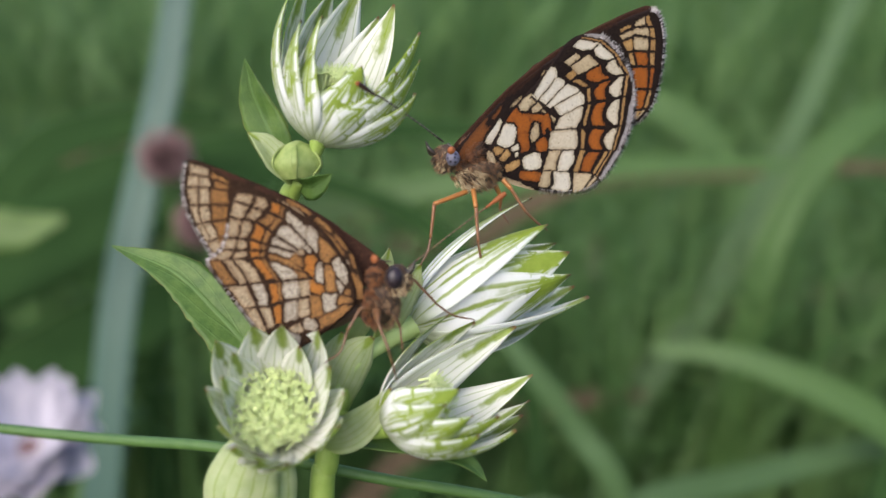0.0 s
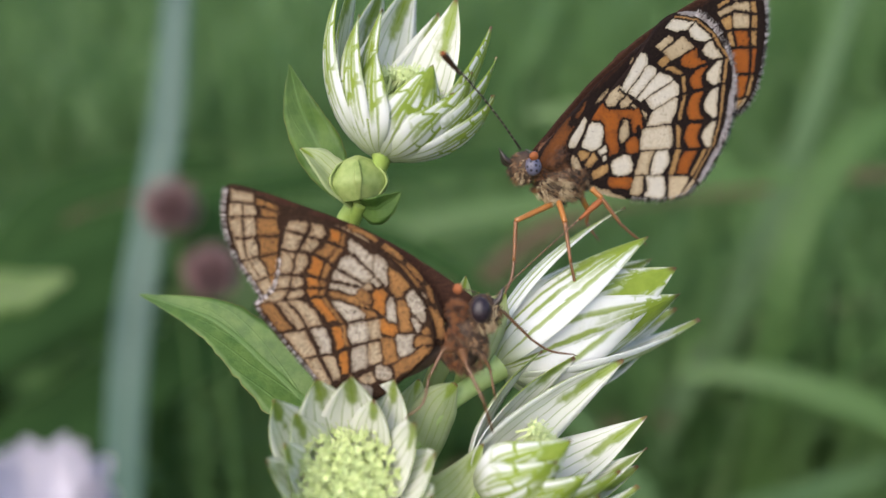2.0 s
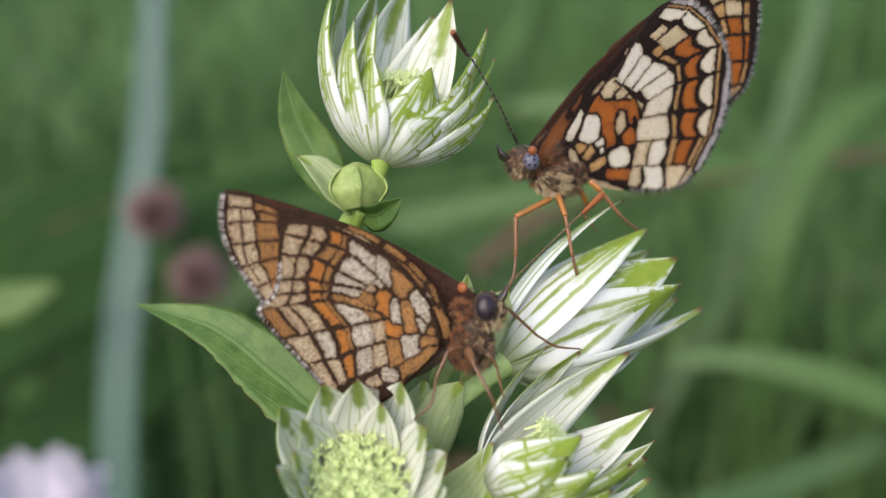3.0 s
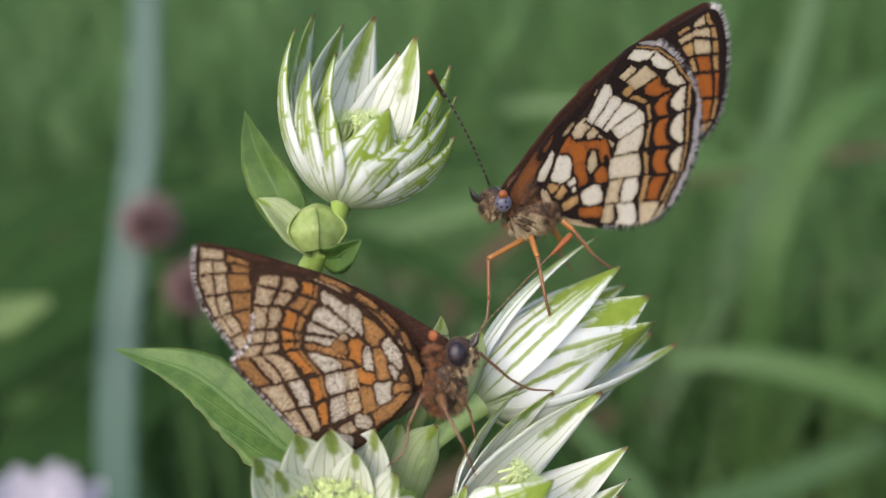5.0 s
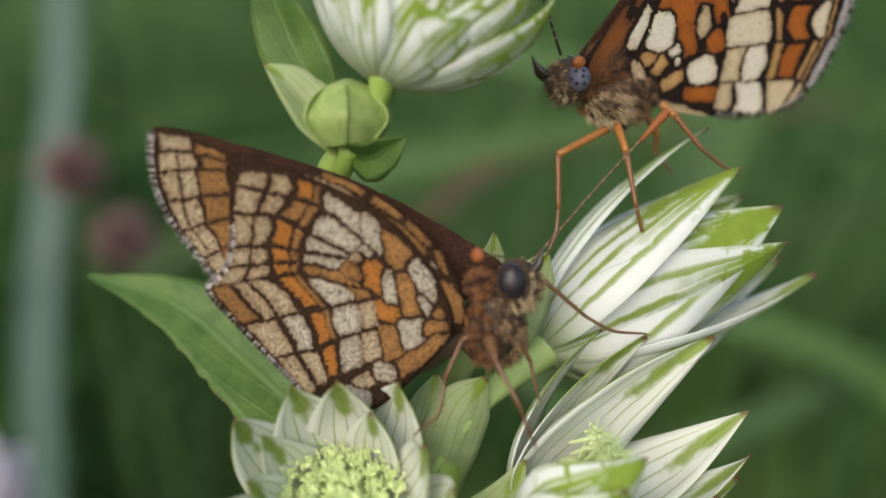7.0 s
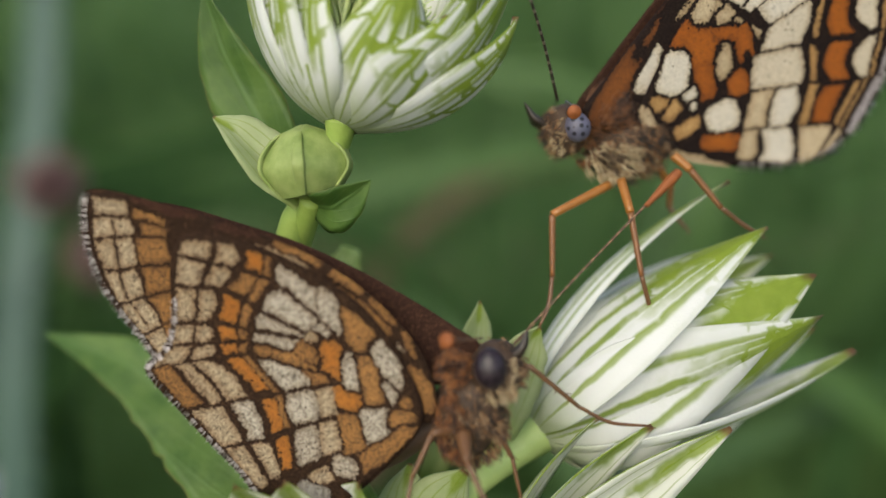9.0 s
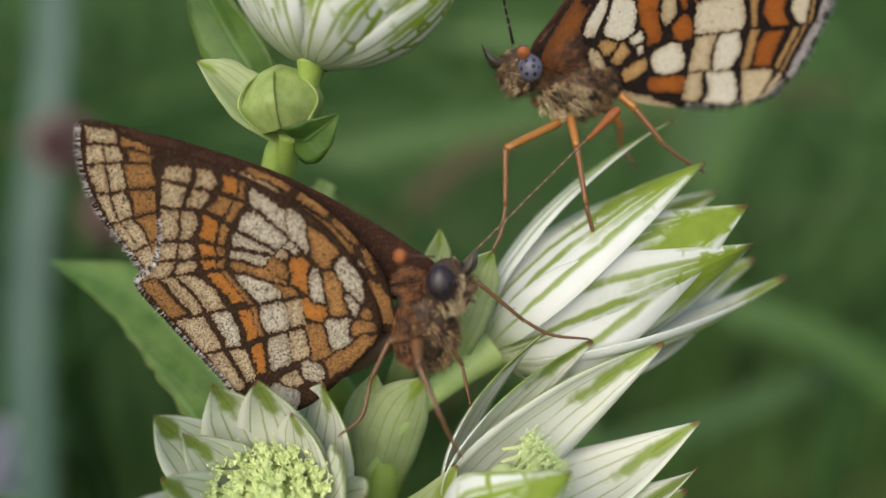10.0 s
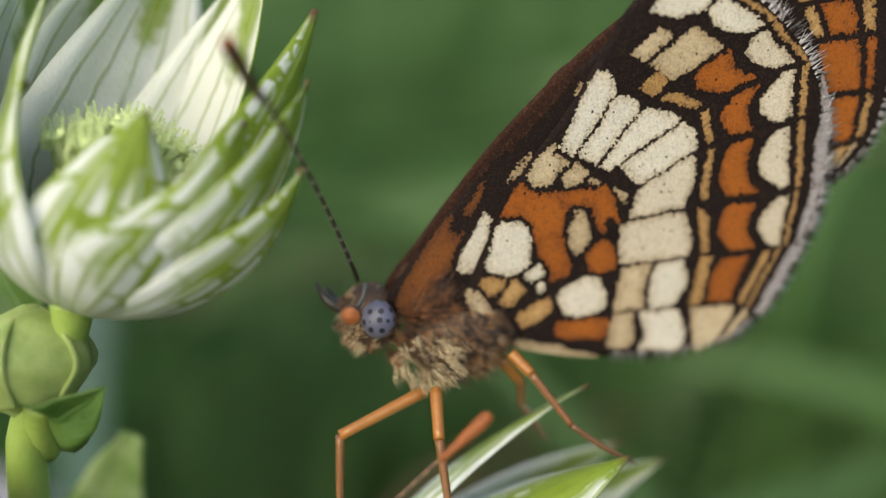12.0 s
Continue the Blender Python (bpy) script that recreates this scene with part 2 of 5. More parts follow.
M_LEAF = leaf_material("green_leaf", (0.060, 0.128, 0.022), (0.110, 0.195, 0.040), (0.10, 0.19, 0.045), count=11.0)
M_SEPAL = leaf_material("pale_green_sheath", (0.17, 0.30, 0.05), (0.46, 0.57, 0.25), (0.30, 0.44, 0.11), count=9.0)


def stalk_material(name, a, b, per_mm=0.8, through=0.0, rough=0.5, gloss=0.4):
    k = Nodes(name, rough, 0.0, gloss)
    p = k.place()
    n = k.noise(p, per_mm, 4)
    k.bump(k.noise(p, 5.0 * per_mm, 2), 0.3, 0.0001)
    return k.done(k.mix(n, a, b), through)


M_STEM = stalk_material("green_stem", (0.18, 0.28, 0.04), (0.31, 0.40, 0.10))
M_PALESTEM = stalk_material("pale_lime_stem", (0.36, 0.50, 0.15), (0.52, 0.64, 0.28), 0.7, 0.2)
M_DIMSTEM = stalk_material("dark_green_stem", (0.045, 0.10, 0.025), (0.075, 0.145, 0.035))
M_FLORET = stalk_material("yellow_green_floret", (0.55, 0.68, 0.24), (0.80, 0.85, 0.52), 2.0, 0.2)
M_BUD = stalk_material("green_bud", (0.10, 0.19, 0.025), (0.46, 0.52, 0.20), 1.3, 0.2)


# ---- tools ----
def part(name, bm, material, parent, label="", smooth=True):
    """One mesh object, from a bmesh in millimetres, under a thing or a part."""
    me = bpy.data.meshes.new(name)
    bmesh.ops.scale(bm, vec=(MM, MM, MM), verts=bm.verts)
    bm.to_mesh(me)
    bm.free()
    for m in material if isinstance(material, (list, tuple)) else [material]:
        me.materials.append(m)
    me.polygons.foreach_set("use_smooth", [smooth] * len(me.polygons))
    ob = new(name, me)
    ob.parent = parent
    return tagged(ob, label) if label else ob


def thing(name, x, y, z, label, category, group=""):
    """An Empty at a place in millimetres, in the first camera's axes."""
    ob = new(name)
    ob.empty_display_size = 0.002
    ob.matrix_world = BASE @ Matrix.Translation((x * MM, y * MM, z * MM))
    return tagged(ob, label, category, group)


def spline(points, n):
    """n places along a smooth curve through a few points."""
    pts = [Vector(p) for p in points]
    pts = [pts[0] * 2 - pts[1]] + pts + [pts[-1] * 2 - pts[-2]]
    out = []
    for i in range(n):
        f = i / (n - 1) * (len(pts) - 3)
        s = min(int(f), len(pts) - 4)
        f -= s
        a, b, c, d = pts[s : s + 4]
        out.append(0.5 * (2 * b + (c - a) * f + (2 * a - 5 * b + 4 * c - d) * f * f + (3 * b - a - 3 * c + d) * f**3))
    return out


def loop_spline(points, n):
    """n places round a smooth closed curve through a few points."""
    pts, out = [Vector(p) for p in points], []
    for i in range(n):
        f = i / n * len(pts)
        s = int(f)
        f -= s
        a, b, c, d = (pts[(s + j - 1) % len(pts)] for j in range(4))
        out.append(0.5 * (2 * b + (c - a) * f + (2 * a - 5 * b + 4 * c - d) * f * f + (3 * b - a - 3 * c + d) * f**3))
    return out


def tube(points, radii, n=24, sides=8, bm=None, index=None):
    """A round, tapering, closed tube along a smooth curve. index(i): the material of its i-th ring."""
    bm = bm or bmesh.new()
    line, rr = spline(points, n), spline([(r, 0, 0) for r in radii], n)
    ring_was, up = None, Vector((0.13, 0.3, 0.9))
    for i, p in enumerate(line):
        d = (line[min(i + 1, n - 1)] - line[max(i - 1, 0)]).normalized()
        side = d.cross(up).normalized()
        up = side.cross(d)
        ring = [bm.verts.new(p + rr[i].x * (math.cos(a) * side + math.sin(a) * up)) for a in (2 * math.pi * j / sides for j in range(sides))]
        if ring_was:
            for j in range(sides):
                f = bm.faces.new((ring_was[j], ring_was[(j + 1) % sides], ring[(j + 1) % sides], ring[j]))
                f.material_index = index(i) if index else 0
        else:
            bm.faces.new(ring[::-1])
        ring_was = ring
    f = bm.faces.new(ring_was)
    f.material_index = index(n) if index else 0
    return bm


def ball(centre, radii, turn=(0, 0, 0), detail=3, rough=0.0, seed=0.0, bm=None):
    """A rounded body with an uneven skin."""
    bm = bm or bmesh.new()
    m = pose(*centre, *turn) @ Matrix.Diagonal((*radii, 1))
    made = bmesh.ops.create_icosphere(bm, subdivisions=detail, radius=1.0)["verts"]
    for v in made:
        k = 1 + rough * noise.noise(v.co * 2.2 + Vector((seed, 0, 0)))
        v.co = m @ (v.co * k)
    return bm


def fur(spots, seed):
    """Tapering hairs in tufts. spots: centre, radii, count, length, way in which they lean."""
    rnd, bm = random.Random(seed), bmesh.new()

    def stray(s):
        return Vector((rnd.gauss(0, s), rnd.gauss(0, s), rnd.gauss(0, s)))

    for centre, radii, count, length, lean in spots:
        for _ in range(count // 7):
            d = stray(1).normalized()
            root = Vector(centre) + Vector([a * b for a, b in zip(d, radii)]) * 0.93
            q = root * 1.6
            clump = Vector((noise.noise(q), noise.noise(q + Vector((7, 0, 0))), noise.noise(q + Vector((0, 7, 0)))))
            way = (d * 0.42 + Vector(lean) + clump * 0.6 + stray(0.12)).normalized()
            h = length * rnd.uniform(0.45, 1.2)
            for _ in range(7):
                foot = root + stray(0.11)
                end = root + way * h * rnd.uniform(0.75, 1.1) + stray(0.05 + 0.06 * length)
                along = (end - foot).normalized()
                side = along.orthogonal().normalized()
                other, w = along.cross(side), rnd.uniform(0.014, 0.028)
                a = [bm.verts.new(foot + w * (math.cos(q) * side + math.sin(q) * other)) for q in (0, 2.1, 4.2)]
                bend = d * 0.12 * h + stray(0.03)
                mid = [bm.verts.new(v.co * 0.45 + end * 0.55 + bend - (v.co - foot) * 0.1) for v in a]
                tip = bm.verts.new(end)
                for j in range(3):
                    bm.faces.new((a[j], a[(j + 1) % 3], mid[(j + 1) % 3], mid[j]))
                    bm.faces.new((mid[j], mid[(j + 1) % 3], tip))
    return bm

ORIGIN = {}


def place(name, origin, label, category, group=""):
    """A thing at a place in millimetres; its parts are then written in the first camera's axes too."""
    ob = thing(name, *origin, label, category, group)
    ORIGIN[ob.name] = Vector(origin)
    return ob


def add(name, bm, material, parent, label="", pivot=None, smooth=True):
    """A part from a bmesh in the first camera's axes. pivot: the place about which it turns."""
    was = ORIGIN[parent.name]
    at = Vector(pivot) if pivot else was
    bmesh.ops.translate(bm, vec=-at, verts=bm.verts)
    ob = part(name, bm, material, parent, label, smooth)
    ob.location = (at - was) * MM
    ORIGIN[ob.name] = at
    return ob


# ---- insects ----
def inside(p, ring):
    odd = False
    for a, b in zip(ring, ring[1:] + ring[:1]):
        if (a.y > p.y) != (b.y > p.y) and p.x < (b.x - a.x) * (p.y - a.y) / (b.y - a.y) + a.x:
            odd = not odd
    return odd


def lanes(veins, spots, res=0.03):
    """For each spot of a wing: the space between two veins in which it lies (-1: none), how far across it (0 to 1), how far along in steps of the veins' points, and the space's width."""
    lo, hi = spots.reshape(-1, 2).min(0), spots.reshape(-1, 2).max(0)
    shape = tuple(int(n) for n in (hi - lo) / res + 2)
    lane, across, along, wide = np.full(shape, -1), np.zeros(shape), np.zeros(shape), np.zeros(shape)
    curves = []
    for vein in veins:
        line = np.array([p[:2] for p in spline([(x, y, 0) for x, y in vein], 200 * (len(vein) - 1) + 1)])
        curves.append(np.concatenate([line, line[-1] + np.outer(np.arange(1, 91), line[-1] - line[-2])]))
    x = np.linspace(0, 1, 260)
    for k, (a, b) in enumerate(zip(curves, curves[1:])):
        q = a[:, None] * (1 - x)[None, :, None] + b[:, None] * x[None, :, None]
        i = ((q - lo) / res).astype(int)
        ok = (i >= 0).all(-1) & (i[..., 0] < shape[0]) & (i[..., 1] < shape[1])
        at = (i[..., 0][ok], i[..., 1][ok])
        lane[at] = k
        across[at] = np.broadcast_to(x, ok.shape)[ok]
        along[at] = np.broadcast_to((np.arange(len(a)) / 200)[:, None], ok.shape)[ok]
        wide[at] = np.broadcast_to(np.hypot(*(b - a).T)[:, None], ok.shape)[ok]
    i = tuple(((spots - lo) / res).astype(int).reshape(-1, 2).T)
    return [m[i].reshape(spots.shape[:2]) for m in (lane, across, along, wide)]


class Wing:
    """The plane of a closed pair of wings: its middle, its normal (towards the viewer), and a slight hollow."""

    def __init__(self, middle, normal, hollow):
        self.c, self.n, self.k = Vector(middle), Vector(normal).normalized(), hollow
        self.u = (Vector((1, 0, 0)) - self.n * self.n.x).normalized()
        self.v = self.n.cross(self.u)

    def at(self, u, v, w=0.0):
        fold = 0.03 * math.sin(u * 1.2 + v * 0.8) + 0.02 * math.sin(v * 1.5 - u * 0.4)
        return self.c + u * self.u + v * self.v + (w + self.k * (u * u + v * v) + fold) * self.n

    def sheet(self, ring, w, thick=0.12):
        """The membrane inside a closed outline."""
        bm, n = bmesh.new(), len(ring)
        mid = sum(ring, Vector((0, 0, 0))) / n
        for side in (1, -1):
            rows = [[bm.verts.new(self.at(*(mid + (p - mid) * f).xy, w + side * thick / 2 * (1 if f < 1 else 0.3))) for p in ring] for f in (1, 0.95, 0.85, 0.75, 0.65, 0.55, 0.45, 0.35, 0.25, 0.12)]
            c = bm.verts.new(self.at(*mid.xy, w + side * thick / 2))
            for a, b in zip(rows, rows[1:]):
                for i in range(n):
                    bm.faces.new((a[i], a[(i + 1) % n], b[(i + 1) % n], b[i]))
            for i in range(n):
                bm.faces.new((rows[-1][i], rows[-1][(i + 1) % n], c))
            edge = rows[0] if side == 1 else edge
            if side == -1:
                for i in range(n):
                    bm.faces.new((edge[i], edge[(i + 1) % n], rows[0][(i + 1) % n], rows[0][i]))
        bmesh.ops.recalc_face_normals(bm, faces=bm.faces)
        return bm

    def cells(self, groups, fore, hind, grow, line, seed, step=0.065, broad=1.0, strips=()):
        """Patches of coloured scales with ragged edges, parted by dark lines. groups: material, rows of middle, half length as a vector, half width.
        strips: whether on the hindwing, veins, bands of colour in each space between two veins, half width of a vein.
        Gives material, whether it lies on the hindwing, and the mesh of each patch."""
        rnd = np.random.default_rng(seed)
        rows = np.array([r for g in groups for r in g[1]])
        kinds = [g[0] for g in groups for _ in g[1]]
        joined = np.array([len(g) > 2 for g in groups for _ in g[1]])
        size = np.hypot(rows[:, 2], rows[:, 3])
        d = rows[:, 2:4] / size[:, None]
        lo = (min(p.x for p in fore + hind), min(p.y for p in fore + hind))
        nx, ny = (int((max(p[k] for p in fore + hind) - lo[k]) / step) + 1 for k in (0, 1))
        ux, uy = np.meshgrid(lo[0] + step * np.arange(nx + 1), lo[1] + step * np.arange(ny + 1), indexing="ij")
        ux, uy = ux + rnd.uniform(-0.38, 0.38, ux.shape) * step, uy + rnd.uniform(-0.38, 0.38, uy.shape) * step
        cx = (ux[:-1, :-1] + ux[1:, 1:] + ux[1:, :-1] + ux[:-1, 1:]) / 4
        cy = (uy[:-1, :-1] + uy[1:, 1:] + uy[1:, :-1] + uy[:-1, 1:]) / 4
        wob = np.array([[(noise.noise(Vector((x * 1.7, y * 1.7, 0))), noise.noise(Vector((x * 1.7, y * 1.7, 9)))) for x, y in zip(a, b)] for a, b in zip(cx, cy)])
        fine = np.array([[(noise.noise(Vector((x * 5.5, y * 5.5, 3))), noise.noise(Vector((x * 5.5, y * 5.5, 6)))) for x, y in zip(a, b)] for a, b in zip(cx, cy)])
        px = np.stack([cx, cy], -1) + wob * 0.08 + fine * 0.065 + rnd.normal(0, 0.018, (*cx.shape, 2))
        off = px[:, :, None] - rows[:, :2]
        a = np.abs((off * d).sum(-1)) / size
        c = np.abs(off[..., 0] * -d[:, 1] + off[..., 1] * d[:, 0]) / (rows[:, 4] * broad)
        score = (a**4 + c**4) ** (1 / 4)
        two = np.partition(score, 1, axis=-1)
        owner = score.argmin(-1)
        rival = np.argpartition(score, 1, axis=-1)[..., 1]
        reach = np.minimum(rows[:, 4], size)[owner]
        gap = np.where(joined[owner] & joined[rival], 9.0, (two[..., 1] - two[..., 0]) * reach)
        keep = (two[..., 0] < grow) & (gap > line * rnd.uniform(0.65, 1.4, cx.shape)) & (rnd.random(cx.shape) > 0.004)
        edge = np.clip(1 - np.minimum(gap - line, (grow - two[..., 0]) * reach) / 0.30, 0, 1)
        tint = rnd.random(cx.shape)
        # the spaces between the veins, with their bands from the middle of the wing to its margin
        gone, masks = {True: np.zeros(cx.shape, bool), False: np.zeros(cx.shape, bool)}, []
        for which, veins, spaces, half in strips:
            lane, across, along, wide = lanes(veins, px)
            side = np.minimum(across, 1 - across) * wide
            bend = 1 - (2 * across - 1) ** 2
            clear = side > half * rnd.uniform(0.6, 1.4, cx.shape)
            gone[which] |= lane >= 0
            for k, bands in enumerate(spaces):
                for material, first, last, *rest in bands:
                    b0, b1, x0, x1 = (*rest, *(0.0, 0.0, 0.0, 1.0)[len(rest) :])
                    low, high = along - first - b0 * bend, last + b1 * bend - along
                    here = (lane == k) & clear & (low > 0) & (high > 0) & (across > x0) & (across < x1) & (rnd.random(cx.shape) > 0.004)
                    masks.append((material, which, here, np.clip(1 - np.minimum(side - half, np.minimum(low, high) * 2.0) / 0.25, 0, 1)))
        for k, material in enumerate(kinds):
            on_hind = inside(Vector((*rows[k, :2], 0)), hind)
            masks.append((material, on_hind, keep & (owner == k) & ~gone[on_hind], edge))
        for material, on_hind, mask, edge in masks:
            spots = np.argwhere(mask)
            ring, w = (hind, 0.31) if on_hind else (fore, 0.09)
            left = {(i, j) for i, j in spots.tolist() if inside(Vector((cx[i, j], cy[i, j], 0)), ring)}
            while left:
                patch, todo = [], [left.pop()]
                while todo:
                    i, j = todo.pop()
                    patch.append((i, j))
                    for q in ((i + 1, j), (i - 1, j), (i, j + 1), (i, j - 1)):
                        if q in left:
                            left.remove(q)
                            todo.append(q)
                if len(patch) < 9:
                    continue
                bm, made = bmesh.new(), {}
                by_edge, by_tint = bm.faces.layers.float.new("edge"), bm.faces.layers.float.new("tint")
                for i, j in sorted(patch):
                    quad = []
                    for q in ((i, j), (i + 1, j), (i + 1, j + 1), (i, j + 1)):
                        if q not in made:
                            made[q] = bm.verts.new(self.at(float(ux[q]), float(uy[q]), w))
                        quad.append(made[q])
                    f = bm.faces.new(quad)
                    f[by_edge], f[by_tint] = edge[i, j], tint[i, j]
                yield material, on_hind, bm

    def fringe(self, ring, first, last, w, seed, length=0.6, step=9, period=1.25):
        """Short hairs along a stretch of the outline, in white and dark tufts."""
        rnd, bm, n, run = random.Random(seed), bmesh.new(), len(ring), 0.0
        mid = sum(ring, Vector((0, 0, 0))) / n
        for i in range(int(first * n), int(last * n)):
            edge = ring[(i + 1) % n] - ring[i % n]
            run += edge.length
            for _ in range(step):
                p = ring[i % n].lerp(ring[(i + 1) % n], rnd.random())
                out = Vector((edge.y, -edge.x, 0)).normalized()
                out = out if out.dot(p - mid) > 0 else -out
                out = (out + Vector((rnd.gauss(0, 0.3), rnd.gauss(0, 0.3), 0))).normalized()
                h, b = length * rnd.uniform(0.5, 1.2), rnd.uniform(0.02, 0.04)
                side = Vector((-out.y, out.x, 0)) * b
                lift = rnd.uniform(-0.06, 0.1)
                q = p - out * 0.28
                a = [bm.verts.new(self.at(*(q + side).xy, w + lift)), bm.verts.new(self.at(*(q - side).xy, w + lift)), bm.verts.new(self.at(*q.xy, w + lift + 0.05))]
                e = bm.verts.new(self.at(*(q + out * h).xy, w + lift))
                for j in range(3):
                    f = bm.faces.new((a[j], a[(j + 1) % 3], e))
                    f.material_index = 1 if run % period < 0.2 * period else 0
        return bm


def antenna(thing_ob, base, tip, label, bow=0.25, fat=1.0, look=(M_SHAFT, M_RING, M_CLUB)):
    """A ringed shaft with a club, along its own z axis; it turns about its base."""
    base, tip = Vector(base), Vector(tip)
    h = (tip - base).length
    pts = [(0, 0, 0), (bow, 0, h * 0.35), (bow, 0, h * 0.7), (0, 0, h)]
    bm = tube(pts, [(0.7 if look[0] is M_BROWNSHAFT else 1.0) * w for w in (0.085, 0.07, 0.075, 0.11)], 61, 7, index=lambda i: 1 if i % 3 == 1 and 4 < i < 50 else 0)
    sh = part("antenna", bm, list(look[:2]), thing_ob, label)
    ORIGIN[sh.name] = Vector((0, 0, 0))
    club = tube([(0.04, 0, h * 0.80), (0.01, 0, h * 0.88), (0, 0, h * 0.95), (-0.01, 0, h), (-0.01, 0, h + 0.12)], [fat * r for r in (0.10, 0.17, 0.23, 0.20, 0.04)], 18, 10, index=lambda i: 1 if i > 12 else 0)
    part("club", club, [look[2], M_CLUBTIP], sh, "dark club with an orange tip")
    turn = (tip - base).to_track_quat("Z", "Y").to_matrix().to_4x4()
    sh.matrix_basis = Matrix.Translation((base - ORIGIN[thing_ob.name]) * MM) @ turn
    return sh


def leg(thing_ob, points, fat, material):
    """Thigh, shin and foot of one thin leg."""
    bm = tube(points[:2], (fat * (2.4 if fat < 0.2 else 1.1), fat * 0.95), 8, 10)
    ob = add("leg", bm, material, thing_ob)
    shin = tube(points[1:3] if len(points) > 3 else points[1:], (fat * 0.8, fat * 0.6), 10, 8)
    rnd = random.Random(len(ORIGIN))
    a, b = Vector(points[1]), Vector(points[2])
    for i in range(6):
        p = a.lerp(b, 0.3 + 0.13 * i)
        out = Vector((rnd.gauss(0, 1), rnd.gauss(0, 1), rnd.gauss(0, 1))).normalized() * 0.28 + (b - a).normalized() * 0.2
        add("spur", tube([p, p + out], (0.03, 0.008), 3, 4), M_LEGDARK, ob)
    add("shin", shin, M_LEGDARK if fat < 0.2 else M_SHIN, ob)
    if len(points) > 3:
        foot = tube(points[2:], [fat * 0.55] * (len(points) - 3) + [fat * 0.35], 14, 7)
        end, way = Vector(points[-1]), (Vector(points[-1]) - Vector(points[-2])).normalized()
        for s in (-1, 1):
            tube([end, end + way * 0.18 + Vector((0.12 * s, 0, -0.1))], (0.04, 0.012), 4, 4, foot)
        add("foot", foot, M_LEGDARK, ob)
    return ob


def butterfly(label, origin, wing, fore, hind, far_turn, far_gap, near_cells, head, thorax, hairs, mane, eye, cheeks, legs, feelers, palps, leg_look, hair, abdomen, fringe_runs, grow, line, broad=1.0, white=0.6, tuft=0.6, spread=None, strips=(), membrane=M_DARK):
    ob = place("butterfly", origin, label, "butterfly", "butterflies on the flowers")
    fore_ring = loop_spline([(x, y, 0) for x, y in fore], 120)
    hind_ring = loop_spline([(x, y, 0) for x, y in hind], 120)
    near = add("forewing", wing.sheet(fore_ring, 0.0), membrane, ob, "dark near forewing with cream and orange cells")
    front = add("hindwing", wing.sheet(hind_ring, 0.22), membrane, ob, "near hindwing, dark net around pale cells")
    for material, on_hind, bm in wing.cells(near_cells, fore_ring, hind_ring, grow, line, 3, broad=broad, strips=strips):
        add("cell", bm, material, front if on_hind else near)
    add("fringe", wing.fringe(fore_ring, *fringe_runs[0], 0.0, 5, tuft), [M_FRINGE, M_FRINGEDARK], near, "white and dark wing fringe")
    add("fringe", wing.fringe(hind_ring, *fringe_runs[1], 0.22, 6, white, 12), [M_FRINGE, M_FRINGEDARK], front, "white and dark wing fringe")
    # the far pair, a little apart and turned about the wing root
    root = Vector((*fore[0], 0))
    turn = Matrix.Rotation(radians(far_turn), 3, "Z")
    for name, ring in (("forewing", fore_ring), ("hindwing", hind_ring)):
        far = [root + turn @ (p - root) * (0.74 if name == "hindwing" else 1.0) for p in ring]
        if spread and name == "forewing":
            far = loop_spline([(x, y, 0) for x, y in spread], 120)
        add(name, wing.sheet(far, -far_gap - (0.25 if name == "hindwing" else 0)), M_BROWN, ob, "far " + name + ", dark brown upperside")
    add("thorax", ball(*thorax, 3, 0.12, 1.0), M_BODY, ob, "dark hairy thorax")
    add("abdomen", ball(*abdomen, 3, 0.08, 2.0), M_BODY, ob)
    h = add("head", ball(*head, 3, 0.12, 3.0), M_BODY, ob, "small dark hairy head")
    for centre, r, material in eye:
        add("eye", ball(centre, r, (0, 0, 0), 3), material, h)
    add("fur", fur(hairs, 11), hair, ob, "brown and grey body hair")
    add("mane", fur(mane, 13), M_RUSTFUR, ob, "rust-coloured hair at the wing roots")
    add("cheek", fur(cheeks, 12), M_CREAMFUR, h, "cream hairs beside the eye")
    for pts in palps:
        add("palp", tube(pts, (0.24, 0.22, 0.03), 10, 7), M_SHAFT, h)
    for pts in legs:
        leg(ob, pts, *leg_look)
    return ob, [antenna(ob, *f) for f in feelers]


L_COSTA = [
    (6.23, -0.42, 0.47, -1.1, 0.29), (5.32, 1.19, 0.59, -0.95, 0.32), (4.05, 2.67, 0.76, -0.8, 0.31), (2.19, 4.06, 1.14, -0.69, 0.26),
]
L_EDGE = [
    (-0.35, 5.38, 1.22, -0.55, 0.18), (-2.8, 6.45, 1.25, -0.45, 0.18),
]
R_WHITE = [
    (-9.84, -0.77, -0.59, -1.08, 0.49), (-8.70, -1.20, -0.27, -1.02, 0.78), (-7.85, -2.47, 0.55, 0.20, 0.37), (-7.69, -3.00, 0.14, -0.33, 0.21),
    (-6.17, -3.99, 0.83, 0.19, 0.73),
]
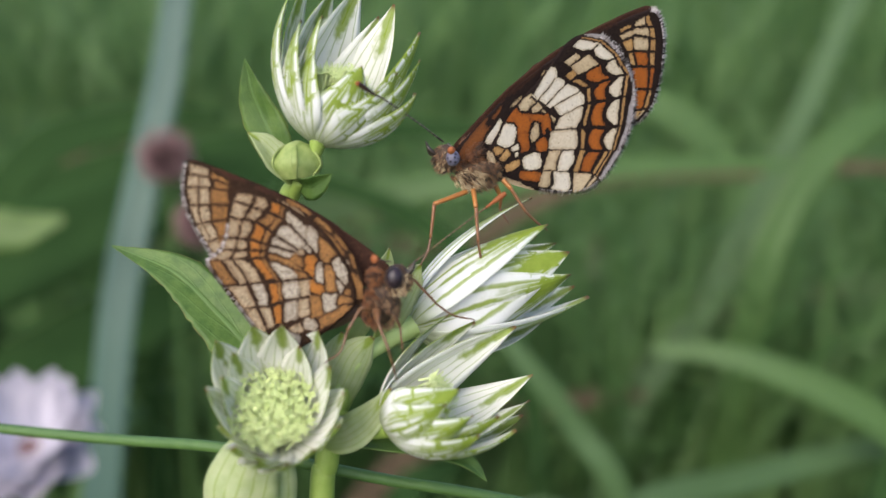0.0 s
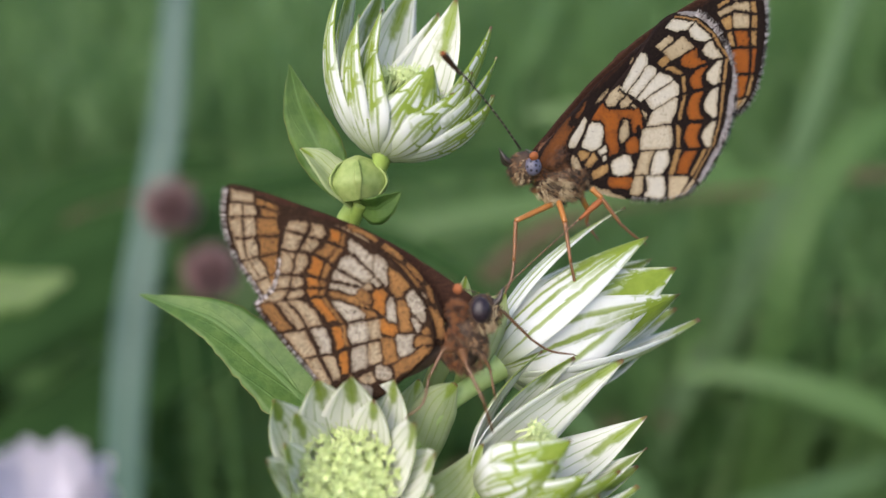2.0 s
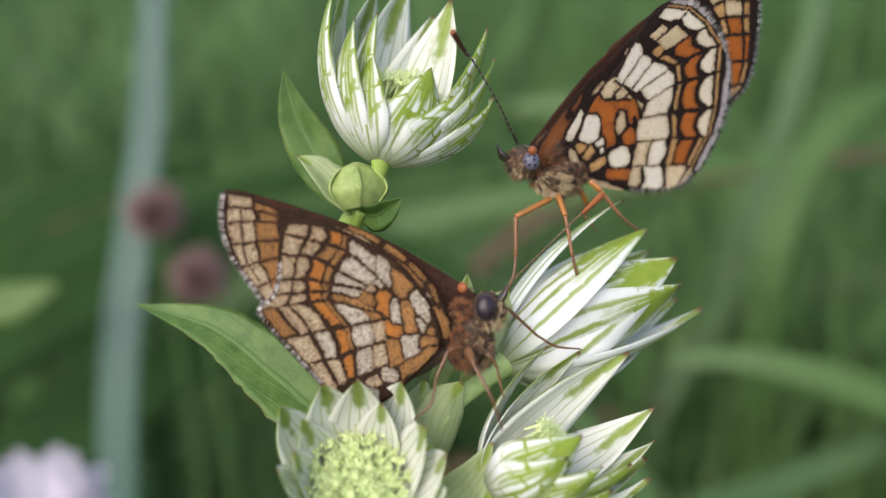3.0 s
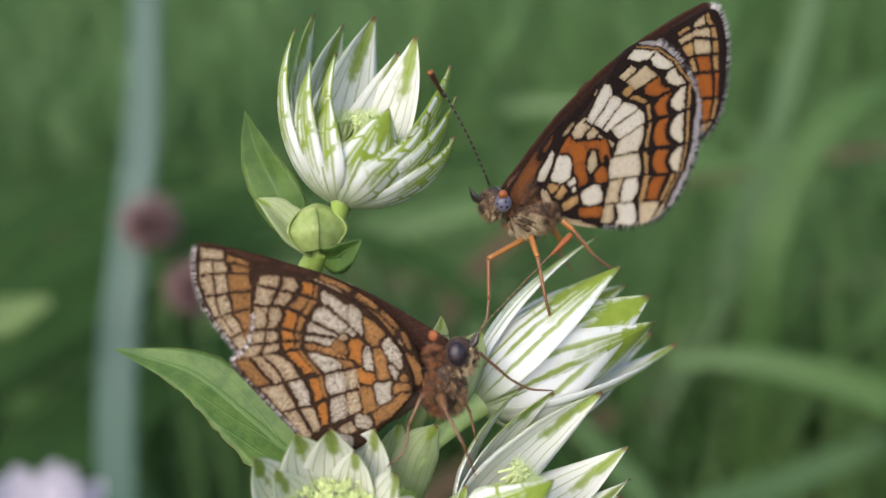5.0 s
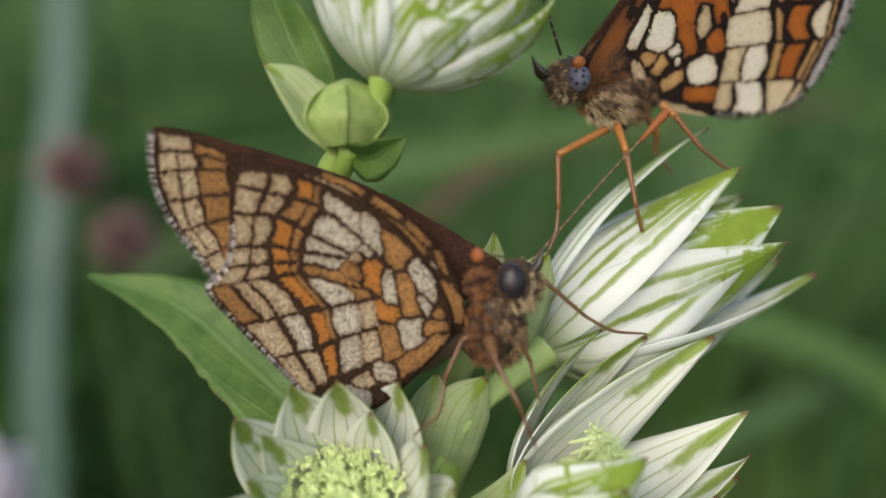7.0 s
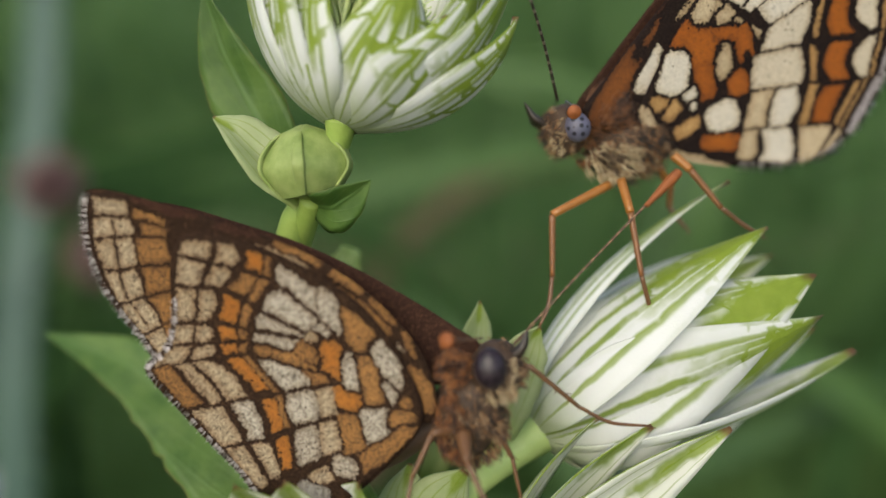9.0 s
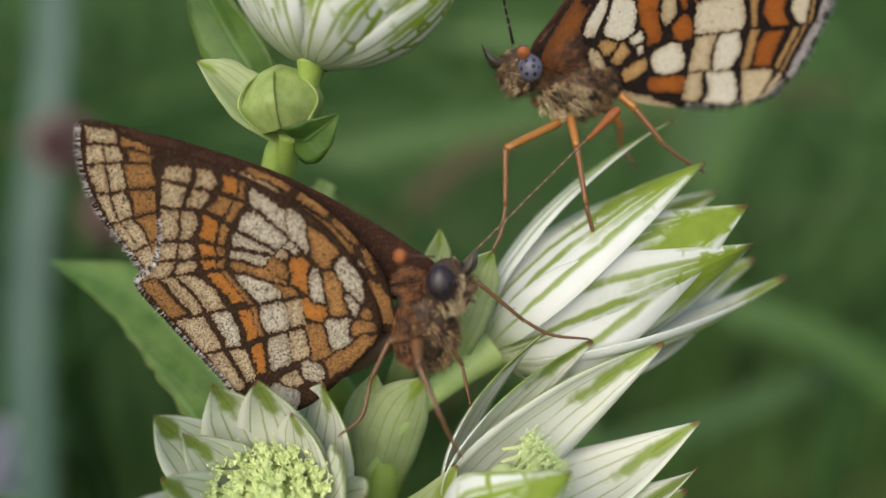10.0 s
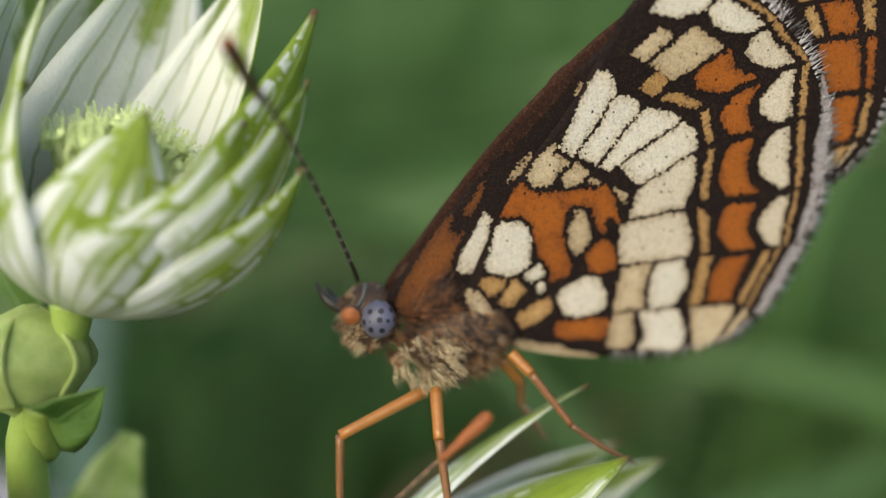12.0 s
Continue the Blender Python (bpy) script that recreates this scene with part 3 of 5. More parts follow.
R_CREAM = [
    (-6.04, -1.24, 0.10, -0.82, 0.44), (-7.02, 1.49, 0.39, 0.90, 0.56), (-5.95, 0.96, -0.51, -0.11, 0.33), (-5.05, 0.71, 0.45, 0.34, 0.30),
    (-4.03, 0.09, 0.43, -0.69, 0.45), (-7.69, 1.77, 1.26, 1.12, 0.20), (-5.33, 4.39, 0.61, 0.69, 0.21), (-10.08, -3.52, 0.27, -1.24, 0.32),
    (-7.37, -6.21, 1.66, -0.87, 0.33), (-3.79, 5.02, 0.46, 0.33, 0.27), (-4.74, -1.31, 0.10, -0.39, 0.16),
]
R_DISC = [
    (-8.17, 0.61, 0.70, 0.24, 0.53), (-7.21, -0.16, 0.44, -1.02, 0.70), (-5.73, 0.15, 0.93, -0.07, 0.35), (-4.97, -0.45, 0.14, -0.95, 0.40),
    (-7.12, -1.81, 0.20, -1.05, 0.50), (-5.27, -2.48, 0.53, 0.06, 0.60),
]
R_TAN = [
    (-8.79, -2.97, -0.49, -0.38, 0.38), (-9.54, -2.55, 0.49, -0.26, 0.41), (-8.04, -4.11, 0.70, 0.28, 0.35),
]
R_ORANGE = [
    (-6.29, -5.27, 1.04, -0.27, 0.44),
]
R_COSTA = [
    (-9.47, 0.57, 1.1, 1.67, 0.16), (-7.0, 3.03, 1.43, 1.19, 0.15), (-5.0, 4.71, 0.77, 0.55, 0.13),
]
L_CREAM = [
    (2.09, 0.54, 0.47, -0.31, 0.21), (1.75, -5.70, 0.40, 0.14, 0.27), (5.23, -5.30, 0.81, 0.92, 0.23), (1.60, 3.96, 1.00, -0.57, 0.15),
]
L_WHITE = [
    (5.21, -0.82, 0.37, -1.01, 0.42), (5.84, -0.20, 0.49, -0.94, 0.31), (3.09, 1.41, 0.18, -0.85, 0.44), (2.78, 0.74, 0.31, -0.35, 0.27),
    (3.64, -1.30, 0.10, -0.73, 0.35), (5.17, -2.20, 0.24, -0.50, 0.29), (4.41, -3.58, 0.06, -0.72, 0.58), (2.89, -5.35, 0.46, -0.15, 0.40),
]
L_TAN = [
    (4.28, 0.69, 0.35, -0.82, 0.57), (1.86, -0.17, 0.57, -0.43, 0.36), (4.42, -1.75, 0.17, -0.98, 0.45), (2.28, -1.23, 0.37, -0.30, 0.28),
    (5.49, -3.46, 0.69, 0.04, 0.32), (3.19, -3.94, 0.00, -0.71, 0.54), (4.74, -4.60, 1.21, 0.66, 0.37), (5.85, -2.74, 0.29, -0.19, 0.25),
    (5.19, 0.65, 1.32, -1.60, 0.35), (6.43, -1.94, 0.11, -1.08, 0.41),
]
L_ORANGE = [
    (2.84, -0.53, 0.04, -0.75, 0.45), (3.35, -2.37, 0.48, -0.32, 0.36),
]
L_GREY = [
    (1.21, -6.53, 0.51, -0.27, 0.43),
]
R_FORE = [(-13.45, -2.39), (-11.65, -0.38), (-8.3, 2.65), (-4.3, 5.4), (-0.3, 7.35), (3.35, 8.71), (5.0, 8.83), (6.07, 6.72), (6.38, 3.66), (5.62, -0.25), (2.89, -1.91), (-5.03, -2.26), (-10.41, -3.87)]
R_HIND = [(-10.84, -3.93), (-10.45, -2.37), (-8.17, 1.06), (-5.41, 4.07), (-3.36, 6.67), (-1.38, 7.23), (0.58, 6.54), (2.92, 3.89), (3.87, 0.7), (3.75, -1.6), (3.1, -3.6), (1.95, -5.7), (0.4, -7.0), (-0.8, -7.5), (-3.4, -7.35), (-6.6, -6.5), (-9.0, -5.4)]
L_FORE = [(7.12, -2.77), (6.64, -0.46), (4.64, 2.26), (2.1, 4.24), (-1.12, 5.83), (-4.19, 7.18), (-5.98, 7.75), (-6.65, 7.4), (-6.95, 5.7), (-6.75, 4.0), (-6.2, 2.55), (-5.4, 1.1), (-4.6, -0.15), (-2.5, -0.3), (1.13, -1.63), (6.34, -3.81)]
L_HIND = [(6.42, -3.65), (6.07, -1.26), (4.54, 1.56), (2.37, 3.41), (0.12, 4.76), (-2.04, 5.44), (-3.0, 5.0), (-3.45, 3.8), (-3.75, 1.8), (-4.35, 0.6), (-5.3, -0.25), (-4.1, -2.3), (-2.75, -4.2), (-1.9, -5.4), (-1.1, -6.6), (1.06, -7.26), (2.39, -7.08), (4.52, -5.6)]
L_FAR = [(9.22, -1.09), (8.06, 0.03), (6.85, 1.02), (5.63, 1.93), (4.42, 2.81), (1.94, 4.3), (-0.59, 5.49), (-3.15, 6.57), (-5.81, 7.23), (-6.81, 7.38), (-6.12, 5.96), (-1.22, 2.17), (3.8, -1.1), (6.75, -2.5), (8.53, -2.39)]

# veins of the wings, from the middle cell to the margin
R_VEINS = [
    [(-5.53, -6.42), (-2.05, -7.50), (-1.21, -7.53), (-0.24, -7.28)],
    [(-5.06, -4.91), (-2.09, -5.42), (-0.22, -5.73), (0.75, -6.35)],
    [(-4.58, -3.01), (-1.55, -3.30), (0.85, -3.74), (2.35, -3.73)],
    [(-4.45, -1.21), (-1.60, -1.23), (0.95, -1.39), (2.97, -1.38)],
    [(-4.05, -0.13), (-1.10, 0.99), (0.73, 1.18), (3.21, 1.41)],
    [(-5.05, 0.69), (-1.48, 2.32), (1.04, 3.11), (3.2, 3.5)],
    [(-5.46, 0.85), (-3.00, 3.11), (-0.09, 4.52), (1.93, 5.18)],
    [(-6.13, 1.43), (-3.87, 3.90), (-1.40, 5.64), (0.03, 6.63)],
    [(-6.70, 1.92), (-4.65, 4.94), (-3.15, 6.09), (-2.06, 7.13)],
]
R_TIP = [
    [(0.72, 7.27), (2.93, 8.08), (4.38, 8.77)], [(1.20, 6.81), (3.00, 7.44), (5.17, 7.47)], [(1.81, 6.28), (3.14, 6.70), (5.56, 6.26)], [(2.36, 5.36), (3.41, 5.39), (5.76, 5.15)],
    [(2.84, 4.02), (3.86, 4.00), (5.83, 3.82)], [(3.31, 1.92), (4.30, 1.85), (5.70, 1.74)], [(3.34, -0.30), (4.13, -0.15), (5.41, -0.04)], [(3.08, -1.63), (3.48, -1.50), (4.20, -1.18)],
]
L_VEINS = [
    [(2.68, 2.61), (1.04, 4.02), (-0.10, 4.70), (-2.68, 5.35)],
    [(2.72, 1.19), (0.87, 3.06), (-0.37, 3.66), (-3.11, 4.65)],
    [(1.96, 0.61), (-0.04, 2.07), (-1.35, 2.91), (-3.43, 3.32)],
    [(1.67, 0.45), (-0.42, 1.11), (-1.96, 1.51), (-3.66, 1.68)],
    [(1.31, -0.12), (-0.53, 0.52), (-1.99, 0.66), (-4.08, 0.71)],
    [(2.47, -1.16), (-0.63, -0.06), (-1.97, -0.01), (-5.21, -0.15)],
    [(2.79, -1.65), (0.49, -1.84), (-0.60, -1.90), (-3.96, -2.24)],
    [(2.84, -3.09), (0.70, -3.50), (-0.26, -3.82), (-2.64, -4.06)],
    [(2.86, -4.65), (0.63, -5.38), (0.00, -5.52), (-1.23, -6.27)],
]
L_TIP = [
    [(-2.83, 6.13), (-4.73, 7.09), (-6.40, 7.61)], [(-2.93, 5.64), (-4.80, 6.36), (-6.55, 6.71)], [(-3.26, 5.34), (-4.78, 5.56), (-6.72, 5.65)], [(-3.21, 4.20), (-4.84, 4.22), (-6.49, 4.21)],
    [(-3.43, 3.10), (-4.83, 2.90), (-6.07, 2.66)], [(-3.55, 1.79), (-4.27, 1.59), (-5.26, 1.23)], [(-3.67, 0.46), (-3.99, 0.22), (-4.38, -0.07)],
]


def r_space(median, first=0.05, orange=M_ORANGE):
    """One space of the fresh hindwing: pale middle cell, mottled tan, orange spot, cream crescent, double line, silver edge."""
    return [(median, first, 0.88, 0.0, 0.08), (M_TAN, 1.08, 1.18, 0.0, 0.04, 0.08, 0.92), (orange, 1.62, 2.10, -0.26, -0.24, 0.08, 0.92), (M_IVORY, 2.52, 2.62, -0.47, -0.02, 0.07, 0.93), (M_TAN, 2.74, 2.85, -0.02, -0.02), (M_LILAC, 3.05, 3.3)]


R_SPACES = [
    [(M_CREAM, 0.02, 0.27, 0.0, 0.05), (M_WHITE, 0.36, 0.84, 0.06, 0.14), (M_CREAM, 1.1, 2.1, 0.0, 0.2), (M_CREAM, 2.5, 2.8)],
    [(M_CREAM, 0.02, 0.44, 0.0, -0.06), (M_WHITE, 0.50, 0.80, -0.06, 0.14), (M_TAN, 1.06, 1.26, 0.0, 0.02), (M_ORANGE, 1.44, 1.98, -0.1, -0.08, 0.06, 0.94), (M_TAN, 2.2, 2.42), (M_TAN, 2.6, 2.74), (M_LILAC, 3.02, 3.42)],
    r_space(M_IVORY, 0.0), r_space(M_IVORY, 0.12), r_space(M_WHITE, 0.18), r_space(M_WHITE, 0.12),
    [(M_CREAM, -0.1, 0.08), (M_WHITE, 0.14, 0.86, 0.0, 0.08), (M_TAN, 1.05, 1.25, 0.0, 0.05, 0.1, 0.6), (M_CREAM, 1.30, 1.98, 0.0, -0.02, 0.0, 0.9), (M_WHITE, 2.36, 2.68, -0.24, 0.0, 0.03, 0.97), (M_TAN, 2.78, 2.90), (M_LILAC, 3.02, 3.42)],
    [(M_CREAM, -0.1, 0.05), (M_WHITE, 0.10, 0.88, 0.0, 0.06), (M_CREAM, 1.3, 1.7, 0.0, 0.1, 0.0, 0.5), (M_WHITE, 2.15, 2.70, -0.1, 0.0), (M_TAN, 2.80, 2.92), (M_LILAC, 3.02, 3.42)],
]
R_TIP_SPACES = [
    [(M_TAN, 0.3, 0.8, 0.0, 0.0, 0.3, 1.0), (M_CREAM, 1.05, 1.5, -0.05, 0.05), (M_TAN, 1.62, 1.82)], [(M_CREAM, 0.2, 0.85), (M_CREAM, 0.97, 1.55, -0.1, 0.05), (M_TAN, 1.65, 1.84)],
    [(M_TAN, 0.1, 0.8), (M_CREAM, 1.0, 1.52, -0.15, 0.05), (M_TAN, 1.64, 1.83)], [(M_TAN, 0.3, 0.7), (M_ORANGE, 0.9, 1.45, 0.0, 0.05), (M_TAN, 1.62, 1.80)],
    [(M_ORANGE, 0.5, 1.45, -0.1, 0.05, 0.06, 0.94), (M_ORANGE, 1.62, 1.80)], [(M_ORANGE, 0.6, 1.42, -0.1, 0.06, 0.06, 0.94), (M_TAN, 1.62, 1.84)], [(M_TAN, 0.5, 1.5), (M_CREAM, 1.62, 1.84)],
]


def l_space(band=M_RED, median=M_PALEWHITE, end=0.90, inner=0.02):
    """One space of the worn hindwing: pale middle cell, mottled amber, orange spot, two cream cells."""
    return [(median, inner, end - 0.12, 0.0, 0.12), (M_AMBER, 1.04, 1.24, 0.0, 0.03), (band, 1.42, 1.96, -0.08, -0.1, 0.12, 0.88), (M_PALE, 2.2, 2.46, -0.16, -0.04), (M_PALE, 2.54, 2.92, -0.04, 0.0)]


L_SPACES = [
    l_space(M_RED), l_space(M_AMBER), l_space(M_RED), l_space(M_RED), l_space(M_RED, M_AMBER),
    [(M_AMBER, 0.0, 0.32), (M_PALEWHITE, 0.40, 0.84, -0.08, 0.12), (M_AMBER, 1.02, 1.22), (M_RED, 1.34, 1.97, -0.08, -0.08, 0.10, 0.90), (M_PALE, 2.18, 2.42, -0.12, -0.04), (M_PALE, 2.48, 2.64, -0.04, -0.02), (M_AMBER, 2.70, 2.95)],
    [(M_PALE, 0.0, 0.34), (M_PALEWHITE, 0.40, 0.84, -0.08, 0.12), (M_AMBER, 1.02, 1.25), (M_RED, 1.36, 1.97, -0.08, -0.08, 0.10, 0.90), (M_PALEWHITE, 2.18, 2.44, -0.12, -0.04), (M_PALE, 2.52, 2.92)],
    [(M_PALE, 0.05, 0.40), (M_PALEWHITE, 0.47, 0.90, -0.05, 0.06), (M_RED, 1.2, 1.97, -0.08, -0.08, 0.10, 0.90), (M_PALE, 2.1, 2.46, -0.05, -0.04), (M_PALE, 2.56, 2.9)],
]
L_TIP_SPACES = [
    [(M_AMBER, 0.2, 0.9, 0.0, 0.0, 0.4, 1.0), (M_PALE, 1.08, 1.85, -0.05, 0.0)], [(M_AMBER, 0.1, 0.8), (M_PALE, 1.02, 1.42, -0.08, 0.0), (M_PALE, 1.46, 1.88)], [(M_AMBER, 0.1, 0.94), (M_PALE, 1.1, 1.44, -0.1, 0.0), (M_PALE, 1.5, 1.9)],
    [(M_AMBER, 0.0, 0.95, 0.0, -0.1), (M_PALE, 1.1, 1.48, -0.12, 0.0), (M_PALE, 1.56, 1.9)], [(M_AMBER, 0.0, 0.95, 0.0, -0.1), (M_PALE, 1.1, 1.5, -0.12, 0.0), (M_PALE, 1.54, 1.9)], [(M_AMBER, 0.0, 0.98), (M_PALE, 1.1, 1.9, -0.1, 0.0)],
]

RIGHT = Wing((14.11, 72.78, 13.31), (0.284, -0.855, -0.434), 0.003)
LEFT = Wing((-13.17, 63.54, 0.06), (0.048, -0.987, -0.156), 0.003)
R_BASE, L_BASE = (0.3, 70.0, 10.2), (-2.6, 64.6, -0.7)

right_butterfly, right_feelers = butterfly(
    "orange, cream and black fritillary butterfly with closed wings on a flower", (4.0, 71.8, 7.6), RIGHT, R_FORE, R_HIND, 0.4, 0.9,
    [(M_WHITE, R_WHITE), (M_CREAM, R_CREAM), (M_TAN, R_TAN), (M_ORANGE, R_ORANGE), (M_ORANGE, R_DISC, "joined"), (M_CREAM, R_COSTA),
     (M_RUST, [(-11.6, -1.3, 1.3, 1.5, 0.55), (-9.6, 0.9, 1.0, 1.1, 0.22)]), (M_BROWN, [(-6.6, 3.9, 2.6, 2.0, 0.4), (-0.9, 7.3, 2.4, 1.0, 0.3)])],
    ((0.5, 70.5, 8.8), (1.15, 1.2, 1.25), (0, 0, 10)), ((3.3, 72.0, 7.8), (1.9, 1.35, 1.45), (0, -15, 10)),
    [((0.5, 70.5, 8.8), (1.1, 1.15, 1.2), 1500, 0.5, (-0.9, -0.2, -0.6)), ((3.3, 72.0, 7.8), (1.9, 1.35, 1.45), 3800, 0.9, (1.2, -0.2, -1.2))], [((2.5, 71.2, 9.3), (1.3, 0.8, 1.0), 2200, 0.8, (1.2, 0, 0.5)), ((1.4, 71.0, 8.2), (0.7, 0.9, 1.2), 700, 0.6, (0.6, -0.2, -0.5)), ((2.5, 70.45, 9.7), (0.8, 0.10, 0.9), 1000, 0.8, (0.9, -0.1, 1.1))],
    [((1.10, 69.5, 8.72), (0.64, 0.5, 0.70), M_EYE), ((0.6, 71.5, 8.7), (0.62, 0.5, 0.70), M_EYE)],
    [((0.2, 69.7, 8.5), (0.35, 0.4, 0.9), 260, 0.4, (-0.5, -0.3, -0.6)), ((2.6, 70.3, 7.0), (1.3, 0.5, 0.9), 500, 0.7, (0.8, -0.3, -0.9))],
    [[(2.4, 70.4, 5.9), (-0.5, 68.9, 4.7), (-0.8, 69.0, 1.8), (-1.1, 68.8, 0.5), (-1.6, 68.5, -0.4)],
     [(2.9, 70.0, 6.0), (3.1, 69.0, 4.4), (3.3, 68.9, 1.4), (3.5, 69.2, 0.2), (3.8, 69.8, -1.6)],
     [(5.6, 71.2, 7.0), (6.3, 71.1, 6.2), (7.6, 71.3, 4.2), (8.6, 71.8, 3.3), (9.6, 72.2, 2.6)],
     [(5.0, 72.6, 6.6), (5.6, 73.4, 5.6), (5.5, 74.0, 4.6), (5.9, 74.0, 3.9), (6.3, 74.0, 3.3)]],
    [(R_BASE, (-6.43, 62.3, 13.7), "black antenna with pale rings"), ((0.7, 69.6, 10.0), (0.95, 66.87, 9.05), "black antenna with pale rings", 0.1, 1.5)],
    [[(-0.2, 70.2, 9.0), (-0.9, 69.9, 9.5), (-1.3, 69.8, 10.3)], [(-0.2, 70.8, 9.0), (-0.9, 70.8, 9.4), (-1.2, 70.8, 10.1)]], (0.21, M_LEG), M_FUR,
    ((7.4, 73.9, 8.2), (4.0, 0.7, 0.8), (0, -8, 15)), ((0.42, 0.80), (0.33, 0.86)), 1.07, 0.14, 1.05, 0.62, 0.6, strips=[(True, R_VEINS, R_SPACES, 0.055), (False, R_TIP, R_TIP_SPACES, 0.12)])


left_butterfly, left_feelers = butterfly(
    "worn amber and cream fritillary butterfly with closed wings on a flower", (-5.2, 65.0, -3.0), LEFT, L_FORE, L_HIND, -2.0, 1.2,
    [(M_PALE, L_CREAM), (M_PALEWHITE, L_WHITE), (M_AMBER, L_TAN), (M_AMBER, L_COSTA), (M_BROWN, L_EDGE), (M_RED, L_ORANGE), (M_GREYCELL, L_GREY)],
    ((-3.5, 64.9, -1.8), (1.15, 1.15, 1.35), (0, 0, -10)), ((-5.0, 65.2, -3.6), (1.5, 1.2, 2.0), (0, 20, -10)),
    [((-3.4, 64.9, -1.8), (1.1, 1.1, 1.3), 1300, 0.4, (0.8, -0.2, -0.7)), ((-4.8, 65.0, -3.8), (1.5, 1.2, 1.9), 3400, 0.55, (0.5, -0.2, -1.6))], [((-5.1, 64.5, -1.5), (0.7, 0.6, 0.8), 900, 0.6, (-1.2, 0, -0.3)), ((-5.6, 64.1, -3.8), (0.6, 0.4, 1.4), 800, 0.7, (0.5, -0.1, -1.2))],
    [((-3.62, 63.75, -1.5), (0.68, 0.55, 0.88), M_EYEDARK), ((-3.3, 66.0, -1.5), (0.7, 0.55, 0.9), M_EYEDARK)],
    [((-2.75, 64.0, -1.9), (0.14, 0.3, 0.9), 160, 0.35, (0.1, -0.2, -1.2)), ((-3.4, 63.9, -2.7), (0.6, 0.25, 0.3), 140, 0.4, (0.6, -0.2, -0.9))],
    [[(-3.2, 65.0, -2.6), (-2.1, 65.0, -1.7), (-0.2, 66.0, -3.8), (1.1, 66.5, -4.7), (2.8, 67.0, -5.1)],
     [(-5.6, 64.2, -3.9), (-6.3, 63.6, -4.0), (-7.3, 63.4, -5.7), (-7.8, 63.0, -7.3), (-8.9, 63.0, -8.1)],
     [(-5.0, 63.8, -4.2), (-4.8, 62.6, -5.0), (-3.9, 61.8, -7.1), (-3.6, 62.4, -8.4), (-3.4, 63.0, -9.3)],
     [(-3.9, 65.0, -4.2), (-3.5, 64.8, -4.8), (-3.2, 65.0, -5.6), (-3.1, 65.0, -6.6), (-3.0, 65.0, -7.4)]],
    [(L_BASE, (5.1, 66.8, 5.8), "brown antenna with pale rings", 0.25, 1.0, (M_BROWNSHAFT, M_BROWNRING, M_CLUBTIP)), ((-3.9, 64.3, -0.3), (-5.09, 62.0, 0.0), "brown antenna with pale rings", 0.1, 1.5, (M_BROWNSHAFT, M_BROWNRING, M_CLUBTIP))],
    [[(-2.9, 64.6, -1.3), (-2.3, 64.4, -0.9), (-2.0, 64.3, -0.1)], [(-2.9, 65.2, -1.3), (-2.3, 65.3, -0.9), (-2.0, 65.3, -0.2)]], (0.16, M_LEGDARK), M_FURGOLD,
    ((-9.2, 65.6, -5.0), (4.0, 0.9, 0.9), (0, -20, 0)), ((0.42, 0.80), (0.42, 0.86)), 1.35, 0.10, 1.0, 0.36, 0.42, spread=L_FAR, strips=[(True, L_VEINS, L_SPACES, 0.095), (False, L_TIP, L_TIP_SPACES, 0.07)], membrane=M_UMBER)



# ---- flowers ----
def bract_mesh(line, width, seed, hollow=0.35, outside=None, nu=9, blunt=2.0):
    """One pointed bract. line: its middle from foot to tip, each place with the way out of the flower."""
    rnd, me, nv = random.Random(seed), bpy.data.meshes.new("bract"), len(line)
    wave, rows = [rnd.uniform(-1, 1) for _ in range(5)], []
    for i, (p, out) in enumerate(line):
        f = i / (nv - 1)
        along = (line[min(i + 1, nv - 1)][0] - line[max(i - 1, 0)][0]).normalized()
        side = along.cross(out).normalized()
        w = 1.45 * width * max(0.012, (0.36 + 0.64 * math.sin(min(1, f / 0.55) * math.pi / 2)) * (1 - max(0, (f - 0.42) / 0.58) ** blunt))
        row = []
        for j in range(nu):
            q = 2 * j / (nu - 1) - 1
            edge = 1 + 0.05 * math.sin(9 * f + wave[2] * 5 + (q > 0) * 2)
            inward = hollow * w * q * q + 0.10 * math.sin(4 * f + wave[0] * 3 + q * 2) * f + 0.06 * wave[1] * q + 0.035 * math.cos(q * 9.4) * math.sin(f * math.pi)
            row.append((p + side * q * w * edge - out * inward, out))
        rows.append(row)
    verts, faces, mats = [], [], []
    for side in (0, 1):
        start = len(verts)
        for i, row in enumerate(rows):
            for p, out in row:
                verts.append((p + out * (0.06 if side == 0 else -0.06) * (1 - 0.6 * i / nv)) * MM)
        for i in range(nv - 1):
            for j in range(nu - 1):
                q = [start + i * nu + j, start + i * nu + j + 1, start + (i + 1) * nu + j + 1, start + (i + 1) * nu + j]
                faces.append(q if side == 0 else q[::-1])
                mats.append(side)
    half = nv * nu
    rim = [i * nu for i in range(nv)] + [(nv - 1) * nu + j for j in range(1, nu)] + [i * nu + nu - 1 for i in range(nv - 2, -1, -1)]
    for a, b in zip(rim, rim[1:]):
        faces.append([a, b, b + half, a + half])
        mats.append(0)
    me.from_pydata(verts, [], faces)
    layer = me.uv_layers.new(name="UVMap")
    for poly in me.polygons:
        poly.use_smooth, poly.material_index = True, mats[poly.index]
        for k in poly.loop_indices:
            v = me.loops[k].vertex_index % half
            layer.data[k].uv = ((v % nu) / (nu - 1), (v // nu) / (nv - 1))
    me.materials.append(outside or M_BRACT)
    me.materials.append(M_BRACTIN)
    return me


